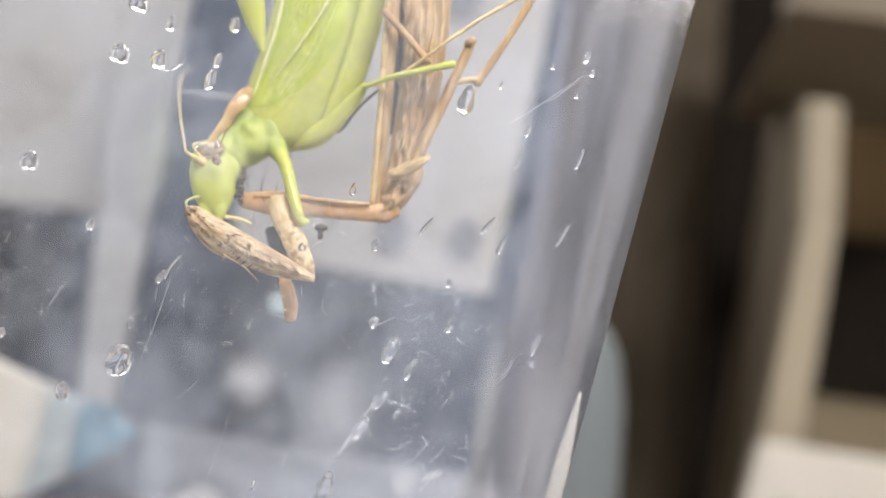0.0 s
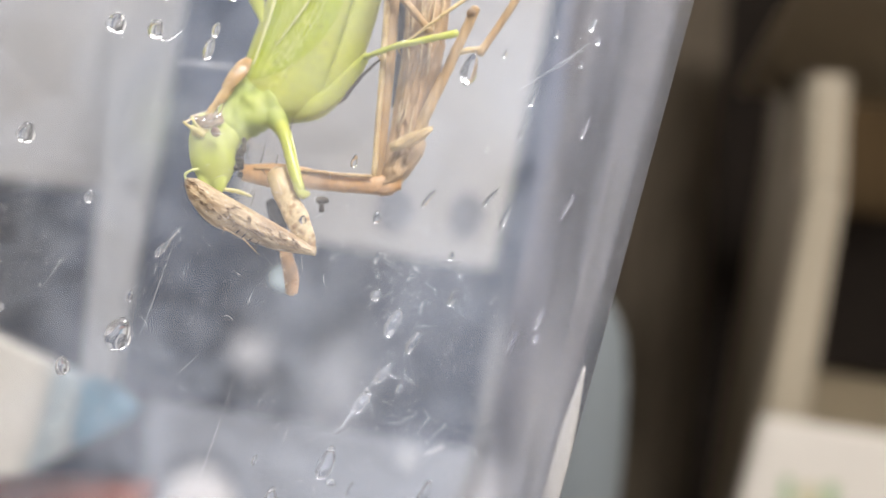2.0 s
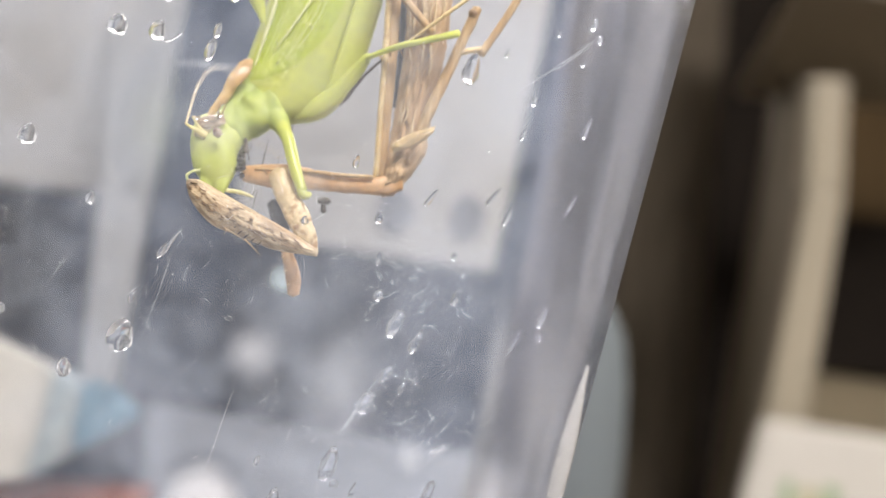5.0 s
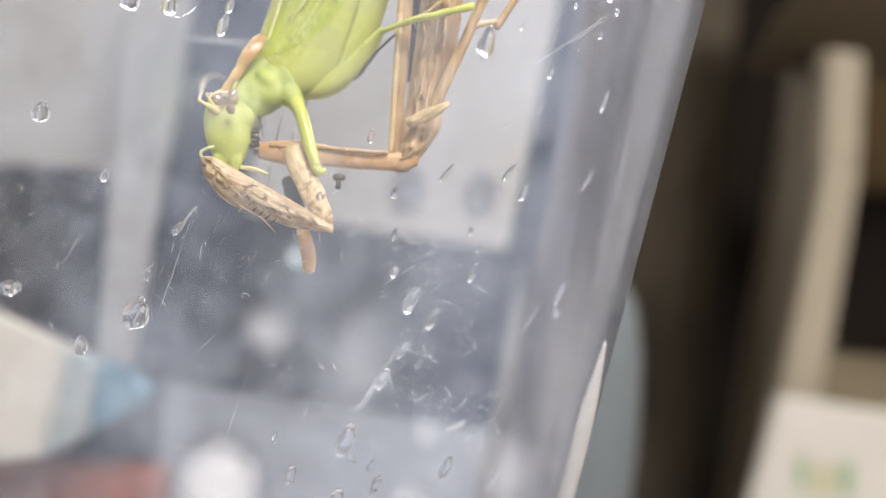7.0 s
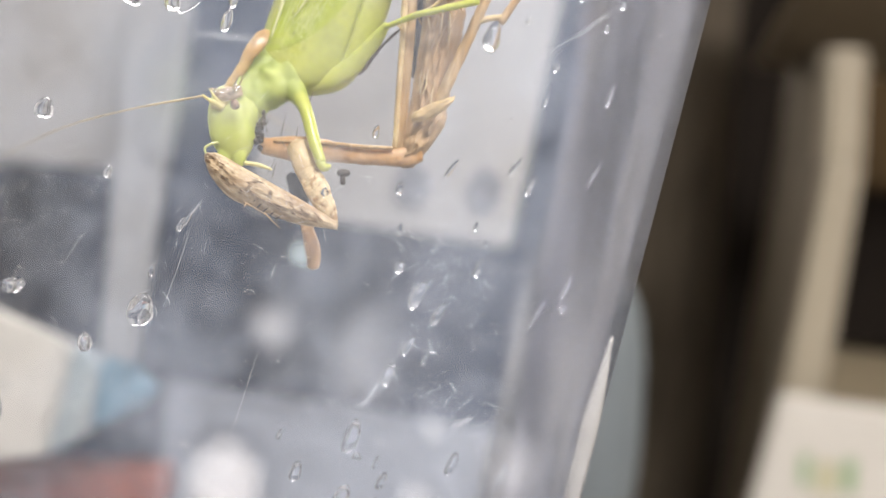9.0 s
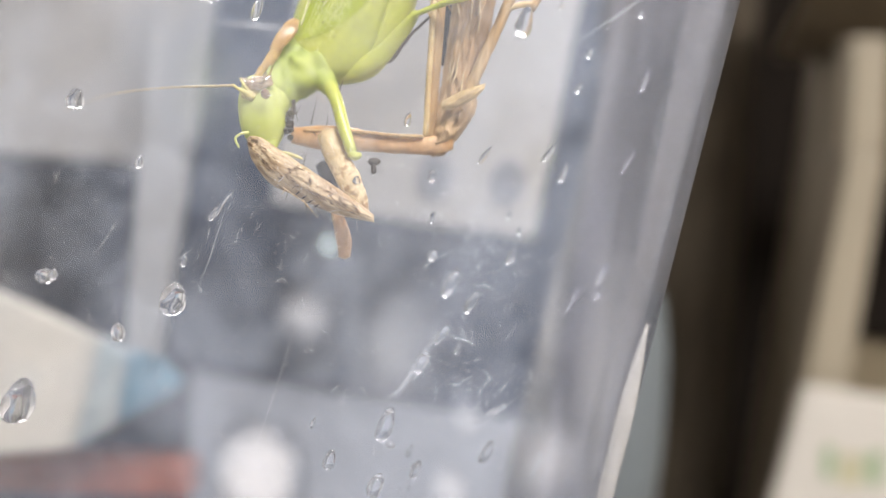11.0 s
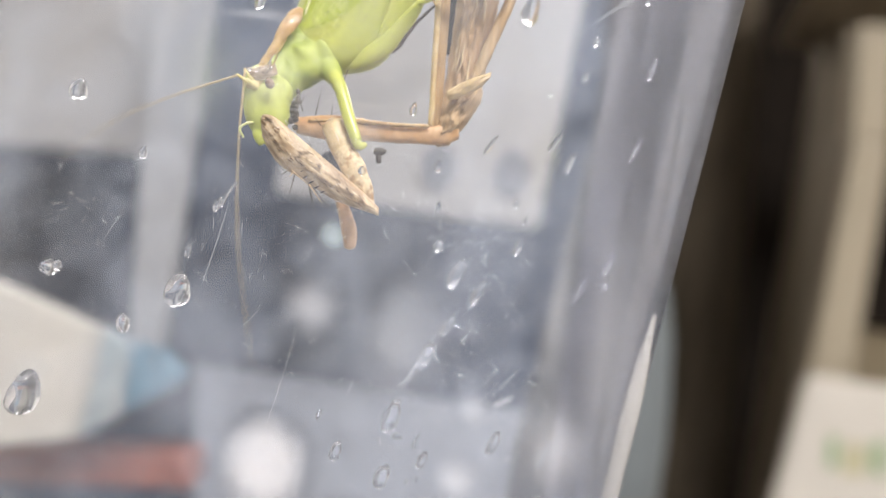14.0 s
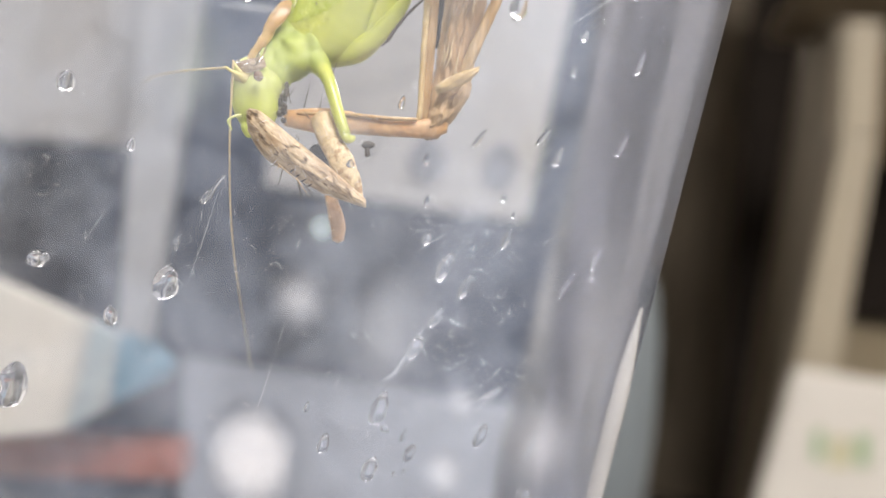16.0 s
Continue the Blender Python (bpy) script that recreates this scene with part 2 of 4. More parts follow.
def mesh_of(bm, name, mat, smooth=True):
    me = bpy.data.meshes.new(name)
    bmesh.ops.recalc_face_normals(bm, faces=bm.faces)
    bm.to_mesh(me)
    bm.free()
    me.materials.append(mat)
    for p in me.polygons:
        p.use_smooth = smooth
    return me


def part(name, bm, mat, parent, label="", smooth=True):
    ob = new(name, mesh_of(bm, name, mat, smooth))
    ob.parent = parent
    return tagged(ob, label)


def solid(name, bm, mat, m, label, category, group="", kind="", smooth=False):
    ob = new(name, mesh_of(bm, name, mat, smooth))
    ob.matrix_world = m
    return tagged(ob, label, category, group, kind)


def glide(points, n):
    """n places along a smooth curve through the points (tuples of any length)."""
    pts = [np.array(p, float) for p in points]
    pts = [2 * pts[0] - pts[1]] + pts + [2 * pts[-1] - pts[-2]]
    out = []
    for k in range(n):
        s = k / (n - 1) * (len(pts) - 3)
        i = min(int(s), len(pts) - 4)
        f = s - i
        a, b, c, d = pts[i : i + 4]
        out.append(0.5 * (2 * b + (c - a) * f + (2 * a - 5 * b + 4 * c - d) * f * f + (3 * b - a - 3 * c + d) * f**3))
    return out


def tube(points, radii, n=22, sides=12, flat=1.0, rough=0.0, seed=0.0, bm=None):
    """A tapered round body through points in millimetres; flat squeezes it along the depth, rough makes it uneven."""
    bm = bm or bmesh.new()
    path = [Vector(p) * MM for p in glide(points, n)]
    width = [abs(float(r[0])) * MM for r in glide([(r,) for r in radii], n)]
    rings = []
    for i, p in enumerate(path):
        ahead = (path[min(i + 1, n - 1)] - path[max(i - 1, 0)]).normalized()
        side = ahead.cross(Vector((0, 1, 0)))
        side = side.normalized() if side.length > 1e-4 else Vector((1, 0, 0))
        deep = side.cross(ahead).normalized()
        ring = []
        for k in range(sides):
            a = 2 * math.pi * k / sides
            w = width[i] * (1 + rough * noise.noise(p * 900 + Vector((math.cos(a), math.sin(a), seed)) * 1.3))
            ring.append(bm.verts.new(p + side * math.cos(a) * w + deep * math.sin(a) * w * flat))
        rings.append(ring)
    for a, b in zip(rings, rings[1:]):
        for k in range(sides):
            bm.faces.new((a[k], a[(k + 1) % sides], b[(k + 1) % sides], b[k]))
    for ring, tip in ((rings[0], path[0] + (path[0] - path[1]).normalized() * width[0] * 0.5), (rings[-1], path[-1] + (path[-1] - path[-2]).normalized() * width[-1] * 0.5)):
        v = bm.verts.new(tip)
        for k in range(sides):
            bm.faces.new((ring[k], ring[(k + 1) % sides], v))
    return bm


def blade(one, two, bulge, thick, n=30, across=14, wrinkle=0.0, seed=0.0, bm=None):
    """A cambered solid between two edge curves in millimetres, swelling towards the viewer by bulge."""
    bm = bm or bmesh.new()
    a, b = glide(one, n), glide(two, n)
    front, back = [], []
    for i in range(n):
        rf, rb = [], []
        for k in range(across + 1):
            f = k / across
            p = Vector(a[i] * (1 - f) + b[i] * f)
            hump = math.sin(math.pi * f) ** 0.6 if 0 < f < 1 else 0.0
            ends = min(1.0, 6 * i / n, 6 * (n - 1 - i) / n + 0.25)
            crease = wrinkle * noise.noise(Vector((f * 7 + 0.8 * math.sin(i * 0.21), i * 0.16, seed)))
            crease += 0.6 * wrinkle * noise.noise(Vector((f * 16 + i * 0.12, i * 0.35, seed + 4)))
            edge = 0.35 * wrinkle * noise.noise(Vector((i * 0.5, k * 0.9, seed + 9)))
            rf.append(bm.verts.new((p + Vector((edge, -bulge * hump * ends - crease * hump, 0))) * MM))
            rb.append(bm.verts.new((p + Vector((edge, thick * (0.15 + hump) * ends, 0))) * MM))
        front.append(rf)
        back.append(rb)
    for i in range(n - 1):
        for k in range(across):
            bm.faces.new((front[i][k], front[i][k + 1], front[i + 1][k + 1], front[i + 1][k]))
            bm.faces.new((back[i][k], back[i + 1][k], back[i + 1][k + 1], back[i][k + 1]))
        bm.faces.new((front[i][0], front[i + 1][0], back[i + 1][0], back[i][0]))
        bm.faces.new((front[i][-1], back[i][-1], back[i + 1][-1], front[i + 1][-1]))
    for i in (0, n - 1):
        for k in range(across):
            bm.faces.new((front[i][k], back[i][k], back[i][k + 1], front[i][k + 1]))
    return bm


def sheet(one, two, bulge, lift, reach, first, last, n=44, across=22, thick=0.12):
    """A thin skin that lies on the swollen front of a blade with the same edges, over part of its length, narrowing from first to last."""
    bm = bmesh.new()
    a, b = glide(one, n), glide(two, n)
    stop = int(n * reach)
    front, back = [], []
    for i in range(stop):
        wide = first + (last - first) * (i / (stop - 1)) ** 3
        rf, rb = [], []
        for k in range(across + 1):
            f = wide * k / across
            p = Vector(a[i] * (1 - f) + b[i] * f)
            hump = math.sin(math.pi * f) ** 0.6 if 0 < f < 1 else 0.0
            ends = min(1.0, 6 * i / n, 6 * (n - 1 - i) / n + 0.25)
            rim = min(1.0, 5 * k / across, 5 * (across - k) / across, 3 * (stop - 1 - i) / stop * 4)
            y = -bulge * hump * ends
            rf.append(bm.verts.new((p + Vector((0, y - lift * rim + 0.1 * (1 - rim), 0))) * MM))
            rb.append(bm.verts.new((p + Vector((0, y + thick, 0))) * MM))
        front.append(rf)
        back.append(rb)
    for i in range(stop - 1):
        for k in range(across):
            bm.faces.new((front[i][k], front[i][k + 1], front[i + 1][k + 1], front[i + 1][k]))
            bm.faces.new((back[i][k], back[i + 1][k], back[i + 1][k + 1], back[i][k + 1]))
        bm.faces.new((front[i][0], front[i + 1][0], back[i + 1][0], back[i][0]))
        bm.faces.new((front[i][-1], back[i][-1], back[i + 1][-1], front[i + 1][-1]))
    for i in (0, stop - 1):
        for k in range(across):
            bm.faces.new((front[i][k], back[i][k], back[i][k + 1], front[i][k + 1]))
    return bm


def melt(ob, size=0.16, rounds=8):
    """Let the overlapping pieces of a part grow into one smooth skin; size in millimetres."""
    skin_over = ob.modifiers.new("skin", "REMESH")
    skin_over.mode, skin_over.voxel_size, skin_over.use_smooth_shade = "VOXEL", size * MM, True
    soften = ob.modifiers.new("soften", "SMOOTH")
    soften.factor, soften.iterations = 0.5, rounds
    return ob


def ball(center, radii, seg=18, bm=None, turn=0.0):
    bm = bm or bmesh.new()
    m = Matrix.Translation(Vector(center) * MM) @ pose(0, 0, 0, 0, turn, 0) @ Matrix.Diagonal((*[r * MM for r in radii], 1))
    bmesh.ops.create_uvsphere(bm, u_segments=seg, v_segments=seg // 2 + 2, radius=1, matrix=m)
    return bm


def speck(at, long, wide, turn, bm):
    """A low lozenge that lies on a surface facing the viewer, in millimetres."""
    c, s = math.cos(radians(turn)), math.sin(radians(turn))
    x, y, z = at
    ring = [bm.verts.new(Vector((x + u * long * c - v * wide * s, y, z + u * long * s + v * wide * c)) * MM) for u, v in ((1, 0), (0.3, 1), (-1, 0.2), (-0.2, -1))]
    near, deep = bm.verts.new(Vector((x, y - 0.1, z)) * MM), bm.verts.new(Vector((x, y + 0.1, z)) * MM)
    for n in range(4):
        bm.faces.new((ring[n], ring[n - 1], near))
        bm.faces.new((ring[n - 1], ring[n], deep))


def spikes(rows, r=0.07, bm=None):
    """Thin pointed spines, each from a root to a tip."""
    bm = bm or bmesh.new()
    for root, tip in rows:
        mid = [(a + b) / 2 for a, b in zip(root, tip)]
        tube([root, mid, tip], [r, r * 0.7, r * 0.12], n=4, sides=6, bm=bm)
    return bm


def slab(size, m=None, bevel=0.002, bm=None):
    """A box with softened edges, centred, sizes in metres."""
    own = bmesh.new()
    bmesh.ops.create_cube(own, size=1, matrix=Matrix.Diagonal((*size, 1)))
    if bevel:
        bmesh.ops.bevel(own, geom=own.edges[:], offset=min(bevel, min(size) * 0.4), segments=2, affect="EDGES", profile=0.5)
    if m is not None:
        bmesh.ops.transform(own, matrix=m, verts=own.verts)
    if bm is None:
        return own
    me = bpy.data.meshes.new("piece")
    own.to_mesh(me)
    own.free()
    bm.from_mesh(me)
    bpy.data.meshes.remove(me)
    return bm


# ---- the room ----
def room():
    def face(name, size, at, mat, label):
        solid(name, slab(size, None, 0), mat, pose(*at), label, name.split("_")[0], kind="structure")

    face("floor", (3.4, 3.4, 0.1), (0, 0, -0.80), FLOOR, "brown boarded floor of the room")
    face("ceiling", (3.4, 3.4, 0.1), (0, 0, 1.20), WALL, "plain off-white ceiling")
    face("wall_north", (3.4, 0.1, 1.9), (0, 1.65, 0.20), WALL, "plain off-white wall")
    face("wall_south", (3.4, 0.1, 1.9), (0, -1.65, 0.20), WALL, "plain off-white wall")
    face("wall_east", (0.1, 3.2, 1.9), (1.65, 0, 0.20), WALL, "plain off-white wall")
    face("wall_west", (0.1, 3.2, 1.9), (-1.65, 0, 0.20), WALL, "plain off-white wall")
    table = thing("table", pose(0, 0.35, 0), "grey laminate table under the clear container", "table")
    part("tabletop", slab((1.6, 1.0, 0.03), pose(0, 0, -0.016)), TABLE, table, smooth=False)
    for x in (-0.74, 0.74):
        for y in (-0.44, 0.44):
            part("leg", slab((0.05, 0.05, 0.719), pose(x, y, -0.3905)), CREAM, table, smooth=False)
    for x, y, wide in ((0.35, -0.62, 1.0), (-0.2, 1.22, 2.3)):
        lamp = thing("ceiling_lamp", pose(x, y, 1.13), "flat white rectangular ceiling lamp, lit", "lamp", "ceiling lamps")
        part("housing", slab((wide, 0.6, 0.05), pose(0, 0, -0.005)), PAPER, lamp, smooth=False)
        part("diffuser", slab((wide - 0.06, 0.54, 0.012), pose(0, 0, -0.037)), DIFFUSER, lamp, "glowing white diffuser", smooth=False)


room()


# ---- behind the container ----
def prism(corners, deep, bevel=0.0012):
    """A slab from the four corners of its front (world metres, in turn), going back by deep."""
    bm = bmesh.new()
    front = [bm.verts.new(c) for c in corners]
    back = [bm.verts.new(Vector(c) + Vector((0, deep, 0))) for c in corners]
    bm.faces.new(front)
    bm.faces.new(back[::-1])
    for k in range(4):
        j = (k + 1) % 4
        bm.faces.new((front[k], back[k], back[j], front[j]))
    if bevel:
        bmesh.ops.bevel(bm, geom=bm.edges[:], offset=bevel, segments=2, affect="EDGES", profile=0.5)
    return bm


def prism_thing(name, corners, deep, mat, label, category, group=""):
    return solid(name, prism(corners, deep), mat, Matrix(), label, category, group)


def lathe(center, profile, sides=40):
    """A turned body round an upright axis; profile: rows of radius and height above the centre."""
    bm = bmesh.new()
    rings = []
    for r, z in profile:
        rings.append([bm.verts.new(Vector(center) + Vector((r * math.cos(2 * math.pi * k / sides), r * math.sin(2 * math.pi * k / sides), z))) for k in range(sides)])
    for a, b in zip(rings, rings[1:]):
        for k in range(sides):
            bm.faces.new((a[k], a[(k + 1) % sides], b[(k + 1) % sides], b[k]))
    bm.faces.new(rings[0])
    bm.faces.new(rings[-1][::-1])
    return bm


def backs():
    # Added as a dark backing for the shadowed space behind the shelf.
    dark = thing("dark_cabinet", pose(0.0, 0.60, 0.001), "tall dark brown cabinet added as backing behind the shelf unit", "cabinet")
    part("carcass", slab((1.1, 0.04, 0.42), pose(0, 0.03, 0.21)), DARK_WOOD, dark, smooth=False)
    for x in (-0.275, 0.275):
        part("door", slab((0.546, 0.018, 0.41), pose(x, 0, 0.212), 0.003), DARK_WOOD, dark, smooth=False)

    prism_thing("slate_board", [(-0.131, 0.244, 0.027), (0.039, 0.242, 0.054), (0.021, 0.229, 0.239), (-0.131, 0.231, 0.215)], 0.006, SLATE, "dark slate-grey cloth-covered board behind the container", "board")

    board = thing("white_board", Matrix(), "white plastic board with dark round pads", "board")
    part("sheet", prism([(-0.044, 0.192, 0.155), (0.011, 0.192, 0.155), (0.015, 0.187, 0.222), (-0.044, 0.188, 0.213)], 0.003), WHITE_BOARD, board, smooth=False)
    for px in ((-0.011, 0.191, 0.165), (0.004, 0.191, 0.166), (-0.004, 0.187, 0.216)):
        m = Matrix.Translation(px) @ pose(0, 0, 0, 90, 0, 0)
        bm = bmesh.new()
        bmesh.ops.create_cone(bm, cap_ends=True, segments=32, radius1=0.0042, radius2=0.0042, depth=0.0004, matrix=m @ Matrix.Diagonal((0.85, 1.1, 1, 1)))
        part("pad", bm, HOLE, board, "dark grey round pad", smooth=False)

    prism_thing("white_card", [(-0.129, 0.200, 0.156), (-0.072, 0.200, 0.160), (-0.070, 0.196, 0.212), (-0.136, 0.197, 0.201)], 0.003, WHITE_BOARD, "plain white card standing behind the container", "card")
    prism_thing("grey_post", [(-0.069, 0.189, 0.119), (-0.062, 0.189, 0.120), (-0.059, 0.182, 0.208), (-0.073, 0.183, 0.206)], 0.005, GREY_STRIP, "light grey upright strip behind the container", "post")
    prism_thing("grey_box", [(-0.054, 0.224, 0.030), (0.030, 0.227, 0.042), (0.021, 0.226, 0.112), (-0.065, 0.224, 0.113)], 0.002, LOW_GREY, "low light-grey box behind the container", "box")

    packet = thing("paper_packet", Matrix(), "white packet with a pointed blue end", "packet")
    part("body", prism([(-0.108, 0.183, 0.093), (-0.074, 0.184, 0.101), (-0.071, 0.184, 0.123), (-0.114, 0.183, 0.135)], 0.004, 0.0006), PAPER, packet, smooth=False)
    part("band", prism([(-0.074, 0.183, 0.101), (-0.066, 0.184, 0.107), (-0.065, 0.183, 0.121), (-0.072, 0.183, 0.124)], 0.004, 0.001), PALE_BLUE, packet, "pale blue band", smooth=False)
    part("tip", prism([(-0.066, 0.183, 0.107), (-0.056, 0.183, 0.114), (-0.054, 0.183, 0.118), (-0.059, 0.183, 0.119), (-0.066, 0.183, 0.122)], 0.004, 0.0015), BLUE, packet, "blue film tip", smooth=False)
    prism_thing("red_booklet", [(-0.113, 0.193, 0.085), (-0.053, 0.195, 0.091), (-0.054, 0.195, 0.099), (-0.114, 0.193, 0.093)], 0.01, RED, "faded red booklet lying behind the container", "booklet")

    top = Vector((0.0413, 0.2562, 0.1575))
    px = 0.2562 / 1647
    rows = [(100 * px, -top.z + 0.002), (108 * px, -0.055), (108 * px, -330 * px), (104 * px, -260 * px), (95 * px, -160 * px), (78 * px, -80 * px), (60 * px, -45 * px), (40 * px, -20 * px), (20 * px, -6 * px), (4 * px, 0)]
    jar = thing("plastic_jar", Matrix(), "pale blue plastic jar with a rounded shoulder", "jar")
    part("body", lathe(top, rows), JAR, jar)
    part("foot_ring", lathe((top.x, top.y, 0.003), [(112 * px, 0), (116 * px, 0.003), (110 * px, 0.006)]), JAR, jar)


backs()


def shelf():
    unit = thing("shelf_unit", Matrix.Translation((0.0018, 0, 0)), "cream laminate shelf unit with a dark open bay", "shelf")
    part("upright", prism([(0.138, 0.375, 0.115), (0.1555, 0.375, 0.118), (0.1555, 0.368, 0.215), (0.1405, 0.368, 0.214)], 0.012), CREAM, unit, smooth=False)
    part("upright", prism([(0.1405, 0.369, 0.214), (0.1555, 0.369, 0.216), (0.1495, 0.365, 0.260), (0.1355, 0.365, 0.259)], 0.012), CREAM, unit, smooth=False)
    part("upright", prism([(0.136, 0.381, 0.027), (0.155, 0.380, 0.030), (0.156, 0.374, 0.117), (0.137, 0.374, 0.114)], 0.012), CREAM, unit, smooth=False)
    part("side_panel", prism([(0.154, 0.482, -0.009), (0.137, 0.384, 0.026), (0.139, 0.370, 0.214), (0.155, 0.466, 0.227)], 0.004, 0), SIDE, unit, "side of the upright, its shade painted in brown", smooth=False)
    part("side_panel", prism([(0.155, 0.466, 0.227), (0.1405, 0.370, 0.214), (0.1355, 0.367, 0.259), (0.154, 0.462, 0.282)], 0.004, 0), SIDE, unit, "side of the upright, its shade painted in brown", smooth=False)
    part("shelf_board", prism([(0.117, 0.347, 0.288), (0.219, 0.347, 0.290), (0.214, 0.345, 0.318), (0.115, 0.345, 0.315)], 0.012), SHELF_FRONT, unit, smooth=False)
    part("underside", prism([(0.126, 0.433, 0.266), (0.278, 0.432, 0.277), (0.219, 0.348, 0.290), (0.118, 0.348, 0.288)], 0.004, 0), UNDER, unit, "shelf underside, its shade painted in brown", smooth=False)
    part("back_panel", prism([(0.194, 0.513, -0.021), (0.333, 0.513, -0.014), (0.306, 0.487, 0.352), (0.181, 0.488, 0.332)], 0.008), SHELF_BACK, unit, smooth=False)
    # A black sheet stands for the shadow in this gap.
    part("gap_shade", prism([(0.172, 0.535, -0.049), (0.261, 0.534, -0.034), (0.195, 0.505, 0.379), (0.133, 0.506, 0.370)], 0.004, 0), BLACK, unit, "black sheet painted as the shadow gap beside the upright", smooth=False)
    part("lower_board", prism([(0.161, 0.389, 0.092), (0.269, 0.389, 0.095), (0.326, 0.482, 0.143), (0.203, 0.482, 0.141)], 0.004, 0), LEDGE, unit, "pale brown lower shelf", smooth=False)
    # The bay's dark inside is this black sheet, not a hollow.
    part("bay_shade", prism([(0.195, 0.472, 0.141), (0.319, 0.472, 0.142), (0.315, 0.466, 0.224), (0.195, 0.466, 0.221)], 0.012), BLACK, unit, "black sheet painted as the shade in the open bay", smooth=False)
    box = thing("card_box", Matrix(), "white card box with green and yellow print", "box")
    part("carton", prism([(0.111, 0.340, 0.009), (0.195, 0.342, 0.010), (0.180, 0.341, 0.122), (0.127, 0.340, 0.122)], 0.006), CARD_GREY, box, smooth=False)
    part("print_bar", prism([(0.137, 0.340, 0.090), (0.141, 0.340, 0.090), (0.140, 0.340, 0.102), (0.136, 0.340, 0.101)], 0.0003, 0), PRINT_GREEN, box, "green printed bar", smooth=False)
    part("print_bar", prism([(0.143, 0.340, 0.088), (0.151, 0.340, 0.089), (0.150, 0.340, 0.100), (0.143, 0.340, 0.100)], 0.0003, 0), PRINT_YELLOW, box, "pale yellow printed bar", smooth=False)
    part("print_bar", prism([(0.153, 0.340, 0.090), (0.158, 0.340, 0.090), (0.157, 0.340, 0.102), (0.152, 0.340, 0.102)], 0.0003, 0), PRINT_GREEN, box, "green printed bar", smooth=False)


shelf()

# ---- the clear container ----
CORNER = 7.5  # where the front begins to turn into the side, in millimetres


def corner_radius(z):
    return min(22.0, max(5.0, 8.8 + 0.1 * z))


def section(z, inset):
    """The container's rounded outline at height z, in millimetres, inset from its outer face."""
    r, left, back = corner_radius(z), -140.0 - 0.05 * z, 80.0
    right = CORNER + r
    pts = []
    for cx, cy, rad, a0 in ((CORNER, r - 1.2, r, -90), (right - 25, back - 9, 9, 0), (left + 9, back - 9, 9, 90), (left + 9, 9 - 1.2, 9, 180)):
        for k in range(11):
            a = radians(a0 + 9 * k)
            pts.append((cx + (rad - inset) * math.cos(a), cy + (rad - inset) * math.sin(a)))
    return pts


def container():
    box = thing("clear_container", PANEL, "clear scratched plastic container with rounded corners, wet inside", "container")
    bm = bmesh.new()
    heights = [-146 + 6 * k for k in range(41)]
    shells = []
    for inset in (0.0, 1.2):
        rings = [[bm.verts.new((x * MM, y * MM, z * MM)) for x, y in section(z, inset)] for z in heights]
        for a, b in zip(rings, rings[1:]):
            for k in range(len(a)):
                j = (k + 1) % len(a)
                bm.faces.new((a[k], a[j], b[j], b[k]))
        shells.append(rings)
    for a, b in ((shells[0][0], shells[1][0]), (shells[0][-1], shells[1][-1])):
        for k in range(len(a)):
            j = (k + 1) % len(a)
            bm.faces.new((a[k], a[j], b[j], b[k]))
    wall = part("wall", bm, PLASTIC, box)
    wall.data.materials.append(CORNER_PLASTIC)
    for p in wall.data.polygons:
        p.material_index = int(p.center.x > CORNER * MM and p.center.y < 0.03)
    wall.visible_shadow = False
    fold = []
    for n in range(12):
        z = -11.0 - 7.0 * n
        r = corner_radius(z)
        fold.append((CORNER + 0.9 * r, r - 1.2 - 0.43 * r, z))
    part("corner_bead", tube(fold, [0.15] + [0.75] * 11, n=60, sides=12), FOLD, box, "thickened corner fold, whitened for the bright refracted edge").visible_shadow = False
    bm = bmesh.new()
    rim = [[bm.verts.new((x * MM, y * MM, z * MM)) for x, y in section(-146, 1.3)] for z in (-146, -144)]
    bm.faces.new(rim[0])
    bm.faces.new(rim[1])
    for k in range(len(rim[0])):
        j = (k + 1) % len(rim[0])
        bm.faces.new((rim[0][k], rim[0][j], rim[1][j], rim[1][k]))
    part("base", bm, PLASTIC, box, smooth=False).visible_shadow = False


container()


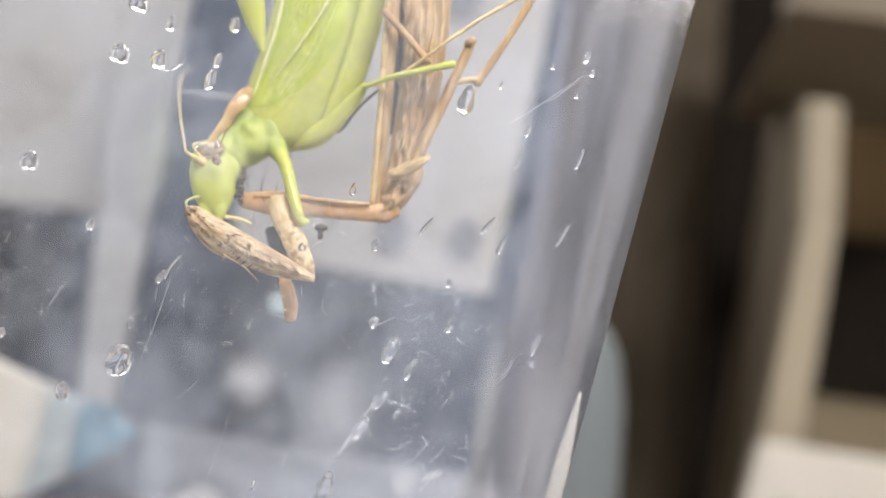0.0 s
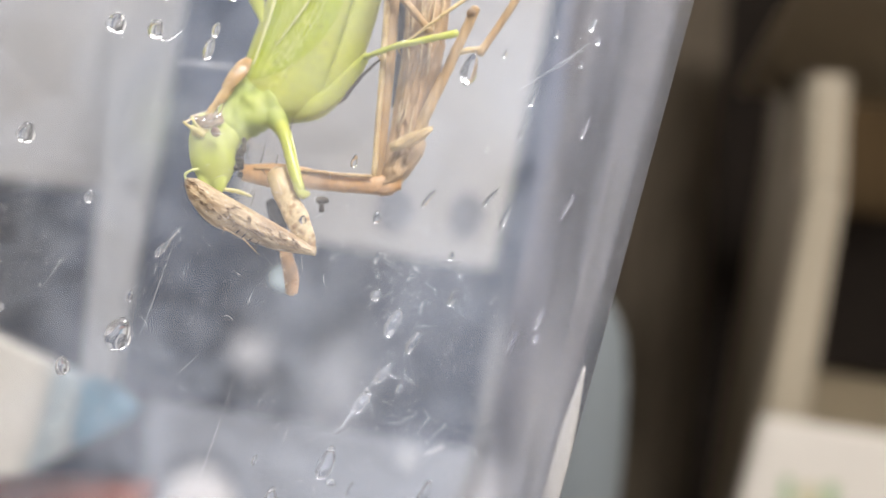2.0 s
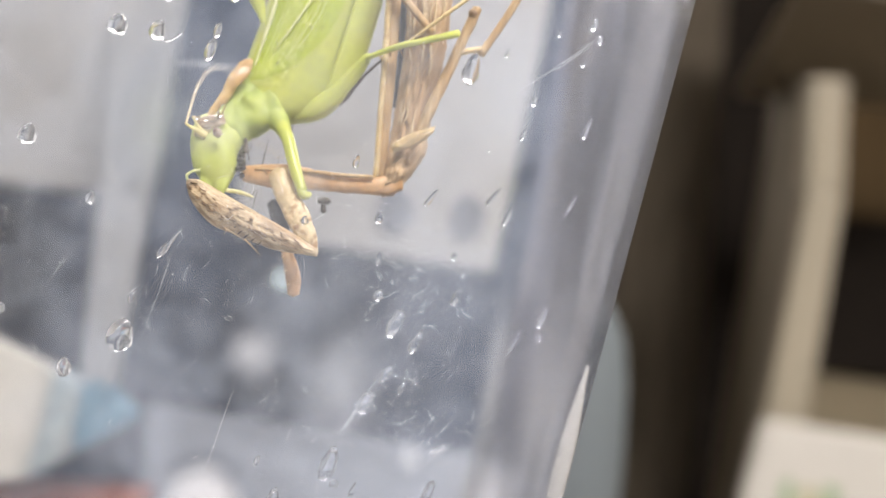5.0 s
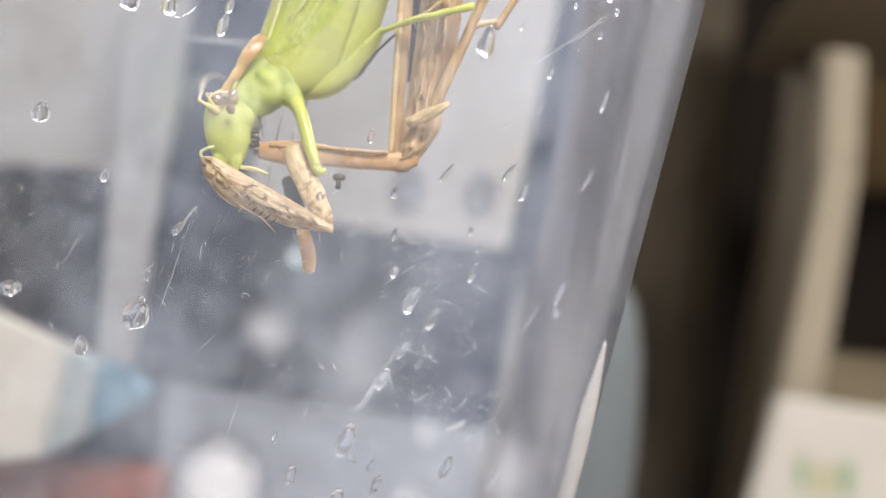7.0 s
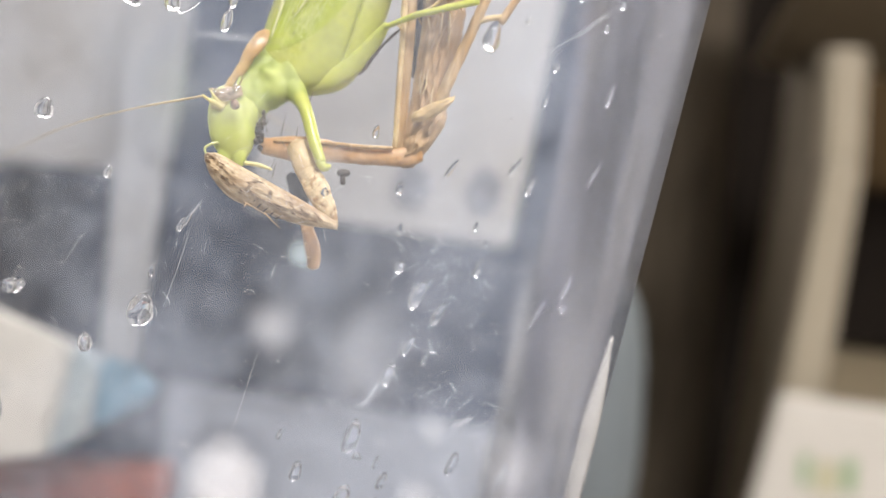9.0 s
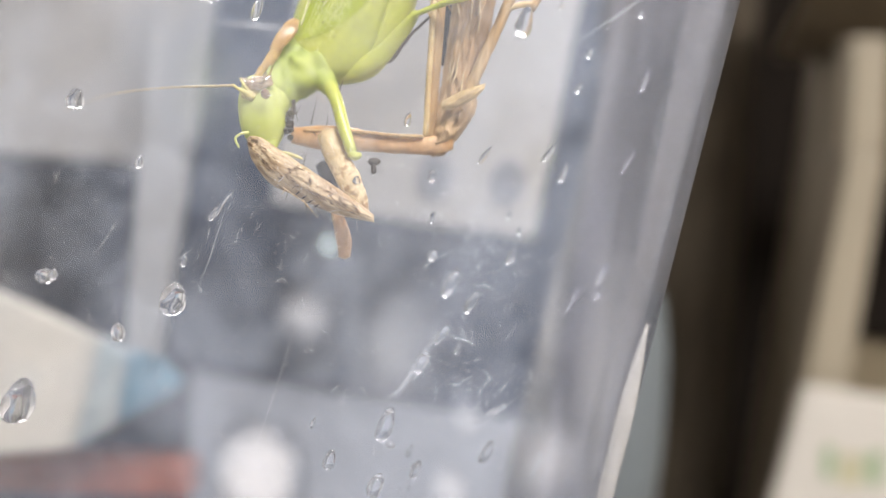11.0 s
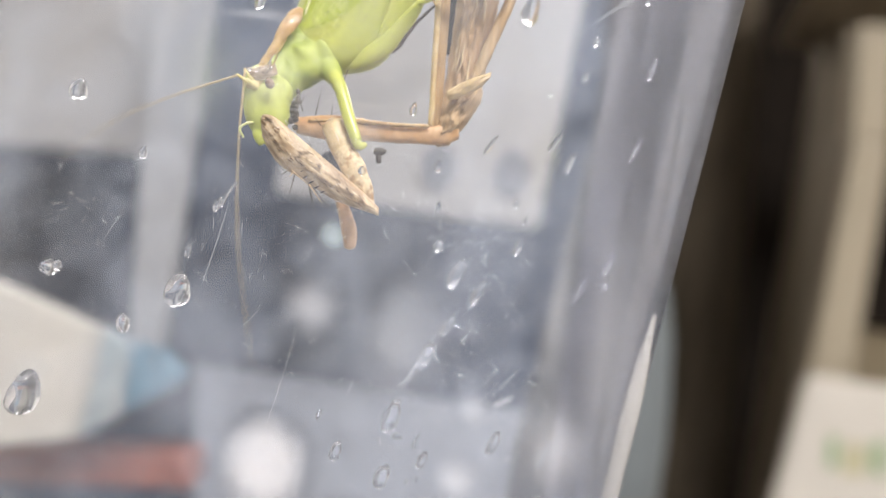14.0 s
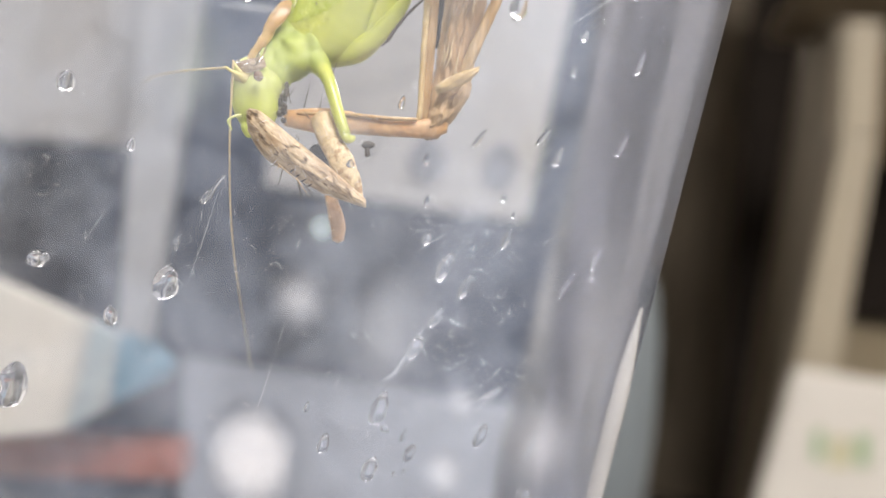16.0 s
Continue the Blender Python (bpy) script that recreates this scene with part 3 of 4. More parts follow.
# ---- animals ----
def katydid():
    k = thing("katydid", STAGE, "bright green katydid with a brown saddle, hanging head down", "insect")
    flank = [(-17.2, 11.0, 33.1), (-19.4, 11.0, 24.0), (-21.4, 11.0, 18.4), (-22.2, 10.6, 15.2), (-23.3, 11.2, 12.6), (-24.0, 12.0, 11.2)]
    belly = [(-5.7, 11.0, 33.1), (-7.4, 11.0, 23.1), (-9.5, 11.0, 16.6), (-13.0, 11.0, 11.7), (-17.8, 10.8, 10.6), (-21.5, 11.6, 9.8)]
    part("abdomen", blade(flank, belly, 2.8, 3.5, n=44, across=22), GREEN, k)
    wing = part("forewing", sheet(flank, belly, 2.8, 0.05, 0.62, 0.86, 0.05, thick=0.3), WING_GREEN, k)
    part("vein", tube([(-16.2, 8.9, 32.4), (-17.9, 8.8, 24.1), (-19.4, 8.9, 19.5), (-20.4, 8.9, 16.7)], [0.2, 0.19, 0.16, 0.1], sides=8), VEIN, wing)
    part("vein", tube([(-9.3, 8.0, 32.1), (-12.8, 8.0, 25.6), (-15.8, 8.0, 21.2), (-17.9, 8.3, 18.6)], [0.17, 0.15, 0.11, 0.05], sides=8), VEIN, wing)
    rng = random.Random(3)
    bm = bmesh.new()
    a, b = glide(flank, 100), glide(belly, 100)

    def on_wing(i, f):
        p = Vector(a[i] * (1 - f) + b[i] * f)
        return (p.x, p.y - 2.8 * math.sin(math.pi * f) ** 0.6 - 0.05, p.z)

    for n in range(11):
        f0, f1 = 0.24 + 0.045 * n, 0.16 + 0.025 * n
        last = 62 - 2 * n + rng.randrange(-3, 3)
        tube([on_wing(int(4 + (last - 4) * u), f0 + (f1 - f0) * u) for u in (0, 0.25, 0.5, 0.75, 1)], [0.03, 0.04, 0.04, 0.04, 0.02], n=26, sides=5, bm=bm)
    for n in range(420):
        i, f = rng.randrange(6, 58), rng.uniform(0.2, 0.66)
        if f > 0.68 - 0.005 * i:
            continue
        di, df = rng.choice((0, 1, 2)), rng.uniform(0.02, 0.045)
        tube([on_wing(i, f), on_wing(i + di, f + df * 0.5), on_wing(i + di, f + df)], [0.025, 0.035, 0.025], n=4, sides=4, bm=bm)
    part("fine_veins", bm, FINE_VEIN, wing)
    part("hind_femur", blade([(-7.9, 7.9, 31.6), (-9.3, 7.9, 24.5), (-11.2, 8.1, 18.5), (-12.6, 8.5, 14.9), (-13.6, 8.8, 12.3)], [(-5.0, 9.6, 31.8), (-6.9, 9.6, 23.4), (-8.7, 9.6, 18.0), (-10.8, 9.8, 14.1), (-12.6, 10.0, 11.9)], 0.45, 0.9, n=30, across=12), PALE_GREEN, k)
    part("hind_femur", tube([(-21.5, 9.0, 30.6), (-20.5, 9.0, 25.7), (-19.5, 9.0, 21.3)], [1.7, 1.3, 0.2], sides=14, flat=0.6), GREEN, k)
    part("middle_leg", tube([(-16.6, 9.6, 11.4), (-13.9, 9.0, 12.3), (-11.2, 8.6, 14.1), (-9.3, 7.8, 16.1), (-8.1, 7.0, 17.4)], [0.5, 0.95, 1.0, 0.7, 0.35], sides=18, flat=0.5), PALE_GREEN, k)
    shin = part("middle_shin", tube([(-8.4, 6.9, 17.1), (-4.9, 5.4, 18.0), (-2.0, 5.0, 18.5), (1.2, 5.0, 19.2)], [0.26, 0.34, 0.36, 0.42], sides=12, rough=0.15), PALE_GREEN, k)
    rows = []
    for n in range(7):
        x, z = -7.0 + 1.05 * n, 17.35 + 0.245 * n
        y = 6.2 - 0.2 * n if n < 4 else 5.0
        rows.append(((x, y, z), (x + 0.45, y - 0.3, z - 0.95 - 0.2 * (n % 2))))
    part("spines", spikes(rows, 0.12), SADDLE, shin)
    bm = blade([(-21.9, 11.0, 17.5), (-23.1, 9.2, 14.6), (-24.1, 8.0, 12.5), (-25.4, 7.6, 11.1), (-26.1, 7.6, 10.2)], [(-19.0, 11.5, 15.7), (-18.9, 11.0, 13.0), (-19.6, 10.6, 10.7), (-21.2, 8.6, 8.9), (-22.4, 7.8, 8.1)], 1.9, 1.6, n=30, across=20, wrinkle=0.2, seed=4)
    tube([(-18.6, 9.6, 13.2), (-20.6, 8.8, 11.5), (-22.2, 8.0, 9.9), (-23.3, 7.4, 8.6)], [2.2, 2.2, 1.9, 1.5], n=26, sides=20, flat=0.8, rough=0.25, bm=bm)
    tube([(-22.2, 8.6, 10.6), (-20.8, 8.4, 10.8), (-19.7, 8.6, 11.2), (-18.8, 9.2, 11.8)], [1.5, 1.6, 1.5, 1.2], n=20, sides=16, bm=bm)
    tube([(-19.4, 10.0, 12.8), (-18.3, 8.8, 11.4), (-17.3, 7.7, 10.0), (-16.8, 7.0, 9.0)], [1.5, 1.3, 0.95, 0.6], n=20, sides=16, bm=bm)
    melt(part("pronotum", bm, SHOULDER, k, "pale translucent green shoulder"), 0.17, 12)
    bm = tube([(-20.8, 8.8, 17.3), (-21.2, 8.2, 16.6), (-21.6, 7.7, 15.8), (-22.3, 7.2, 14.8), (-22.9, 7.0, 13.9)], [0.35, 0.72, 0.82, 0.68, 0.5], n=30, sides=18, flat=0.35, rough=0.1)
    saddle = part("saddle", bm, SADDLE, k, "glossy orange-brown saddle")
    part("saddle_rim", tube([(-22.7, 7.6, 14.4), (-23.1, 7.2, 13.3), (-23.8, 6.9, 12.3), (-24.8, 6.6, 10.9)], [0.62, 0.56, 0.5, 0.35], n=26, sides=12, rough=0.3), SADDLE, saddle)
    part("wet_seam", tube([(-22.8, 5.2, 12.0), (-23.0, 4.9, 11.4), (-23.4, 4.7, 10.7)], [0.22, 0.32, 0.2], n=16, sides=10, rough=0.6), WATER, saddle, "wet shining seam")
    bm = tube([(-24.3, 7.6, 11.2), (-24.5, 7.0, 10.2), (-24.4, 6.6, 8.8), (-24.2, 6.4, 7.2), (-24.0, 6.2, 5.7), (-24.0, 6.0, 4.4), (-24.2, 5.9, 3.6)], [0.9, 1.8, 2.25, 2.35, 2.2, 1.6, 0.9], n=40, sides=28, flat=0.72)
    ball((-22.7, 6.8, 8.4), (1.3, 1.1, 1.7), bm=bm)
    tube([(-24.8, 5.9, 5.2), (-24.75, 5.4, 4.2), (-24.6, 5.3, 3.2)], [0.7, 0.72, 0.35], n=16, sides=12, flat=0.7, bm=bm)
    tube([(-23.3, 5.9, 5.2), (-23.2, 5.4, 4.0), (-23.4, 5.3, 2.9)], [0.8, 0.78, 0.4], n=16, sides=12, flat=0.7, bm=bm)
    head = melt(part("head", bm, FACE_GREEN, k), 0.13, 5)
    part("cap", ball((-25.0, 5.6, 9.3), (1.1, 0.8, 0.6), turn=-12), CROWN, head, "yellow cap over the face")
    part("crown", tube([(-24.8, 5.2, 9.0), (-25.4, 4.8, 9.4), (-26.0, 4.6, 9.7), (-26.7, 4.8, 10.2)], [0.6, 0.36, 0.18, 0.12], sides=12, rough=0.3), CROWN, head, "yellowish pointed crown")
    part("crown_horn", tube([(-25.0, 5.0, 9.2), (-25.4, 4.6, 10.0), (-25.9, 4.7, 10.8)], [0.3, 0.15, 0.1], sides=10, rough=0.3), CROWN, head)
    part("brow", blade([(-25.9, 6.0, 10.7), (-25.1, 5.6, 10.9), (-24.1, 5.4, 11.1), (-23.0, 5.8, 11.3)], [(-25.5, 5.2, 9.7), (-24.6, 4.9, 9.6), (-23.6, 4.9, 9.7), (-22.7, 5.4, 10.2)], 0.4, 0.6, n=26, across=14, wrinkle=0.16, seed=9), BROW, head, "glossy pearly brown brow")
    bm = bmesh.new()
    for at, r in (((-24.6, 4.6, 10.6), 0.32), ((-23.8, 4.5, 10.5), 0.4), ((-25.4, 4.9, 10.7), 0.24), ((-23.4, 4.9, 11.2), 0.22)):
        ball(at, (r, r * 0.6, r * 0.8), seg=12, bm=bm)
    part("wet_beads", bm, WATER, head, "glassy wet beads on the brow")
    part("eye", ball((-23.2, 3.9, 9.1), (0.48, 0.42, 0.55), turn=-20), EYE, head, "glossy brown eye")
    part("palp", tube([(-25.3, 5.0, 5.4), (-25.8, 4.6, 5.3), (-26.5, 4.5, 4.8), (-26.2, 4.6, 3.9)], [0.16, 0.14, 0.13, 0.1], sides=8), LIP, head)
    part("food_scrap", tube([(-22.5, 4.6, 3.3), (-21.1, 4.5, 3.1), (-19.8, 4.6, 2.6)], [0.2, 0.22, 0.1], sides=8, rough=0.4), FOOD, head, "pale yellow scrap of food")
    rng = random.Random(8)
    bm = bmesh.new()
    for n in range(14):
        u, v = rng.uniform(0, 1), rng.uniform(-1, 1)
        ball((-17.8 + 8.2 * u + 2.2 * v, 8.1 + 0.5 * abs(v), 14.8 + 12.4 * u - 1.4 * v), (0.08, 0.4, rng.uniform(0.05, 0.11)), seg=6, bm=bm)
    part("specks", bm, BRISTLE, k)
    part("fore_leg", tube([(-18.9, 9.6, 12.0), (-17.9, 8.4, 11.0), (-17.1, 7.3, 9.8), (-16.4, 6.3, 8.3), (-15.6, 5.2, 5.6), (-14.8, 4.5, 3.2)], [0.5, 0.7, 0.78, 0.68, 0.64, 0.55], n=34, sides=20), PALE_GREEN, k)
    part("foot", tube([(-14.9, 4.5, 3.2), (-14.5, 4.5, 2.8), (-13.9, 4.7, 2.9)], [0.5, 0.5, 0.25], n=12, sides=10), PALE_GREEN, k)
    for name, base in (("antenna", (-26.6, 4.7, 10.1)), ("antenna", (-25.8, 4.6, 10.8))):
        bm = tube([(0, 0, 0), (-9, 1.0, 0.35), (-19, 4.5, 0.5), (-33, 13.0, 0.1)], [0.12, 0.095, 0.075, 0.04], n=26, sides=8)
        a = part(name, bm, FEELER, k, "long thread-like tan feeler")
        a.matrix_basis = Matrix.Translation(Vector(base) * MM)
        FEELERS.append(a)


FEELERS = []
katydid()


def mantis():
    k = thing("mantis", STAGE, "brown mottled mantis with wrinkled dry wings", "insect")
    wing = part("wing", blade([(-4.3, 9.0, 32.4), (-4.3, 9.0, 21.4), (-5.1, 9.0, 14.7), (-6.3, 8.6, 8.0), (-7.3, 8.0, 4.4), (-7.0, 8.0, 2.7)], [(1.5, 9.0, 32.4), (0.2, 9.0, 20.2), (-1.0, 9.0, 14.1), (-2.0, 9.0, 9.5), (-2.6, 8.6, 6.8), (-5.7, 8.0, 2.8)], 1.9, 2.0, n=90, across=34, wrinkle=0.5, seed=2), WRINKLED, k, "wrinkled dry brown wing")
    rng = random.Random(11)
    bm = bmesh.new()
    for n in range(26):
        f, z0 = rng.uniform(0.06, 0.94), rng.uniform(5.5, 25)
        run = rng.uniform(2, 6)
        pts = []
        for step in (0, 0.33, 0.66, 1):
            z = z0 + step * run
            left = -6.9 + 0.20 * (z - 4.3) if z < 17 else -4.4
            pts.append((left + f * (3.2 + 0.08 * (z - 5)) + rng.uniform(-0.15, 0.15), 8.4 - 1.8 * math.sin(math.pi * f) ** 0.6, z))
        tube(pts, [0.04, rng.uniform(0.08, 0.16), 0.1, 0.03], n=10, sides=6, bm=bm, rough=0.4)
    part("fibres", bm, STRAW, wing)
    part("rod", tube([(-5.1, 7.5, 30.7), (-5.7, 7.5, 20.5), (-6.7, 7.5, 9.7), (-7.2, 7.5, 4.5)], [0.75, 0.75, 0.7, 0.6], n=24, sides=12, flat=0.8, rough=0.1), TAN, k)
    part("rod_ridge", tube([(-5.6, 7.0, 30.6), (-6.2, 7.0, 20.4), (-7.1, 7.0, 9.6), (-7.5, 7.0, 4.8)], [0.35, 0.33, 0.3, 0.3], n=24, sides=10, rough=0.15), PALE_TAN, k)
    # A dark strip stands for the shaded gap between rod and wing.
    part("wing_gap", blade([(-5.0, 11.0, 31.8), (-5.1, 11.0, 21.9), (-5.9, 11.0, 12.5)], [(-3.6, 11.0, 31.8), (-3.7, 11.0, 21.9), (-4.9, 11.0, 12.5)], 0.2, 0.3), GAP_DARK, k, "dark strip painted for the gap between rod and wing")
    part("coxa", tube([(-5.1, 7.5, 4.4), (-6.8, 7.0, 3.8), (-9.8, 7.0, 3.9), (-13.4, 7.0, 4.4), (-17.6, 7.0, 4.8), (-21.2, 7.0, 5.2)], [1.1, 1.0, 0.85, 1.05, 1.25, 0.8], n=30, sides=16, flat=0.6, rough=0.15), ORANGE, k)
    part("coxa_ridge", tube([(-7.7, 6.3, 4.7), (-10.9, 6.3, 4.9), (-14.5, 6.3, 5.3), (-19.9, 6.4, 5.6)], [0.2, 0.22, 0.22, 0.15], sides=8), TAN, k)
    part("flap", blade([(-1.2, 5.8, 9.9), (-2.9, 5.6, 9.4), (-4.5, 5.8, 8.8), (-5.9, 6.0, 8.0)], [(-1.4, 5.8, 9.3), (-2.5, 5.6, 8.3), (-4.3, 5.8, 7.5), (-5.6, 6.0, 7.2)], 0.35, 0.4, n=20, across=8, wrinkle=0.3), PALE_TAN, k)
    part("walking_leg", tube([(3.2, 7.0, 22.2), (1.9, 7.0, 19.5), (-0.2, 7.0, 15.0), (-2.0, 7.0, 11.4), (-4.1, 7.5, 7.0)], [0.5, 0.55, 0.55, 0.6, 0.3], n=26, sides=12, rough=0.15), TAN, k)
    part("knee_tip", ball((2.7, 6.7, 21.6), (0.5, 0.5, 0.5), turn=25), FLECK, k)
    part("walking_leg", tube([(10.5, 7.0, 28.8), (8.7, 7.0, 25.3), (6.0, 7.0, 21.0), (3.5, 7.0, 17.4)], [0.5, 0.42, 0.4, 0.42], sides=12, rough=0.12), TAN, k)
    part("foot", tube([(3.8, 7.0, 17.9), (2.2, 7.0, 17.8), (0.8, 7.0, 17.3)], [0.38, 0.32, 0.3], sides=10), PALE_TAN, k)
    part("walking_leg", tube([(8.5, 4.6, 26.3), (4.4, 4.6, 24.0), (0.4, 4.6, 21.4), (-4.9, 5.5, 17.7)], [0.22, 0.2, 0.2, 0.16], sides=8), PALE_TAN, k)
    part("tarsus", tube([(-6.6, 7.0, 17.0), (-8.2, 7.0, 15.7), (-9.6, 7.2, 14.2), (-10.6, 7.4, 12.9), (-11.3, 7.5, 12.3)], [0.1, 0.16, 0.18, 0.16, 0.08], n=30, sides=8, rough=0.7), BRISTLE, k)
    part("walking_leg", tube([(-6.2, 6.0, 25.0), (-3.8, 6.0, 22.3), (-1.5, 6.0, 19.5)], [0.42, 0.4, 0.4], sides=10, rough=0.1), TAN, k)
    part("arm_block", tube([(-17.4, 6.0, 5.3), (-16.8, 5.4, 3.3), (-16.1, 5.0, 1.7)], [1.1, 1.2, 0.9], sides=14, flat=0.6, rough=0.2), PALE_TAN, k)
    shin = part("arm_shin", tube([(-16.3, 5.0, 2.5), (-15.4, 4.4, 0.9), (-14.3, 4.0, -1.2), (-13.3, 3.6, -3.2)], [1.05, 1.2, 1.0, 0.3], n=28, sides=14, flat=0.5, rough=0.15), SPECKLED, k)
    rows = [((-16.1, 4.4, 1.7), (-16.3, 3.9, 1.6)), ((-15.7, 4.0, 0.8), (-15.9, 3.6, 0.6)), ((-15.3, 3.8, -0.2), (-15.5, 3.4, -0.3)), ((-14.8, 3.6, -1.2), (-15.1, 3.2, -1.4)), ((-14.4, 3.4, -2.1), (-14.6, 3.0, -2.3))]
    part("spines", spikes(rows, 0.1), PALE_TAN, shin)
    # A dark core stands for the hole between arm and shin.
    part("arm_core", tube([(-18.2, 7.0, 2.2), (-17.6, 7.0, 0.5), (-17.0, 7.0, -2.0)], [0.7, 0.9, 0.6], sides=12), GAP_DARK, k, "dark core painted for the hollow in the arm")
    part("lower_arm", tube([(-17.1, 6.5, -1.7), (-16.5, 6.0, -3.5), (-16.0, 6.0, -5.6), (-16.0, 6.0, -7.4)], [0.45, 0.65, 0.8, 0.62], sides=14, rough=0.08), ORANGE, k)
    rows = [((-17.2, 5.4, -2.2), (-17.2, 4.9, -2.3)), ((-16.9, 5.3, -3.5), (-17.0, 4.8, -3.6)), ((-16.6, 5.2, -4.9), (-16.7, 4.8, -5.0)), ((-16.3, 5.2, -6.3), (-16.5, 4.8, -6.4))]
    part("spines", spikes(rows, 0.1), PALE_TAN, k)
    rows = [((-21.4, 6.4, 0.4), (-22.0, 6.0, -1.8)), ((-20.3, 6.4, 0.3), (-19.4, 6.0, -4.4)), ((-20.8, 6.4, 0.4), (-17.7, 6.0, -3.8)), ((-21.9, 6.4, 0.7), (-22.9, 6.0, 0.1)), ((-19.9, 6.4, -1.4), (-19.6, 6.0, -3.1))]
    part("hairs", spikes(rows, 0.09), BRISTLE, k)
    rows = [((-18.4, 5.0, 4.9), (-18.8, 4.0, 5.6)), ((-19.5, 5.0, 3.1), (-19.9, 4.5, 1.3)), ((-19.7, 5.0, 3.3), (-20.2, 4.5, 2.1)), ((-19.1, 6.0, 6.1), (-18.2, 5.0, 8.8)), ((-16.1, 6.0, 9.5), (-15.5, 6.0, 11.0)), ((-17.5, 6.0, 6.0), (-17.2, 5.5, 7.2)), ((-20.3, 5.5, 6.5), (-20.6, 5.0, 7.9)), ((-20.5, 5.5, 7.2), (-19.8, 5.0, 8.1))]
    part("bristles", spikes(rows, 0.05), BRISTLE, k)
    bm = bmesh.new()
    rng = random.Random(17)
    for n in range(16):
        f = n / 15
        ball((-20.9 - 0.7 * f + rng.uniform(-0.3, 0.3), 6.2 + rng.uniform(-0.3, 0.3), 8.3 - 3.2 * f + rng.uniform(-0.2, 0.2)), (rng.uniform(0.18, 0.42), 0.25, rng.uniform(0.18, 0.4)), seg=10, bm=bm)
    part("crumb", bm, WETDARK, k, "dark wet crumbs of food")
    part("crumb", ball((-12.6, 5.0, 2.2), (0.7, 0.35, 0.4)), BRISTLE, k)
    part("crumb", tube([(-12.7, 5.0, 2.1), (-12.7, 5.0, 1.1)], [0.22, 0.3], n=6, sides=8), BRISTLE, k)
    wrist = Vector((-13.4, 2.5, -2.9))
    inner = [(-25.7, 2.5, 4.4), (-24.5, 2.5, 4.2), (-21.9, 2.5, 2.7), (-19.1, 2.5, 1.1), (-16.0, 2.5, -0.7), (-13.1, 2.5, -2.6)]
    outer = [(-26.0, 2.5, 4.1), (-25.5, 2.5, 2.2), (-23.6, 2.5, -0.1), (-20.8, 2.5, -1.3), (-17.3, 2.5, -2.7), (-13.0, 2.5, -3.4)]
    bm = blade(inner, outer, 0.8, 1.2, n=44, across=16, wrinkle=0.14, seed=7)
    bmesh.ops.translate(bm, vec=-wrist * MM, verts=bm.verts)
    arm = part("arm", bm, MOTTLED, k, "pale raptorial arm with dark brown mottling")
    arm.matrix_basis = Matrix.Translation(wrist * MM)
    rows = [((-22.1, 2.0, -0.5), (-19.4, 1.6, -2.1)), ((-20.1, 2.0, -1.6), (-18.4, 1.6, -3.3)), ((-21.8, 2.0, -0.6), (-22.1, 1.6, -1.2)), ((-24.6, 2.0, 2.6), (-24.4, 1.5, 3.9))]
    bm = spikes(rows, 0.07)
    bmesh.ops.translate(bm, vec=-wrist * MM, verts=bm.verts)
    part("arm_bristles", bm, TAN, arm)
    rng = random.Random(21)
    bm = bmesh.new()
    a, b = glide(inner, 100), glide(outer, 100)
    for n in range(300):
        i = rng.randrange(6, 93)
        f = min(0.93, max(0.06, rng.gauss(0.3 if n % 3 == 0 else 0.6, 0.06) if n < 130 else rng.uniform(0.05, 0.8)))
        p = Vector(a[i] * (1 - f) + b[i] * f) - wrist
        big = 1.0 if n < 130 else 0.5
        slope = math.degrees(math.atan2(a[i + 2][2] - a[i - 2][2], a[i + 2][0] - a[i - 2][0]))
        speck((p.x, p.y - 0.8 * math.sin(math.pi * f) ** 0.6 - 0.03, p.z), rng.uniform(0.1, 0.42) * big, rng.uniform(0.03, 0.08) * big, slope + rng.uniform(-15, 15), bm)
    part("flecks", bm, FLECK, arm, "dark brown flecks")
    rows = []
    for n in range(9):
        f = 0.12 + 0.055 * n
        x, z = -11.9 + 11.4 * f, 4.6 - 7.0 * f
        rows.append(((x, -0.3, z), (x + 0.55, -0.75, z + 0.35)))
    part("arm_teeth", spikes(rows, 0.09), BRISTLE, arm, "row of dark spines")
    ARM.append((arm, wrist))
    low = [(-25.3, 3.5, 3.6), (-24.0, 3.5, 1.6), (-22.0, 3.5, 0.2), (-19.5, 3.5, -0.9), (-16.6, 3.5, -2.1)]
    high = [(-25.0, 3.5, 4.0), (-23.2, 3.5, 2.4), (-21.2, 3.5, 1.0), (-18.8, 3.5, -0.2), (-16.2, 3.5, -1.7)]
    bm = blade(high, low, 0.35, 0.6, n=36, across=8, wrinkle=0.08, seed=13)
    bmesh.ops.translate(bm, vec=-wrist * MM, verts=bm.verts)
    tibia = part("arm_tibia", bm, PALE_TAN, k, "pale slender folded shank of the arm")
    rows = []
    for n in range(13):
        p = Vector(glide(high, 40)[4 + 2 * n]) - wrist
        rows.append(((p.x, p.y - 0.3, p.z - 0.1), (p.x + 0.55, p.y - 0.5, p.z + 0.25)))
    part("arm_teeth", spikes(rows, 0.08), BRISTLE, tibia, "row of dark spines")
    tibia.matrix_basis = Matrix.Translation(wrist * MM)
    ARM.append((tibia, wrist))


ARM = []
mantis()


# ---- water, marks and painted reflections on the container ----
def skin(x, z):
    """Depth of the container's inner face at x, z, in millimetres."""
    r = corner_radius(z) - 1.2
    dx = min(max(x - CORNER, 0.0), r * 0.98)
    return r - math.sqrt(r * r - dx * dx)


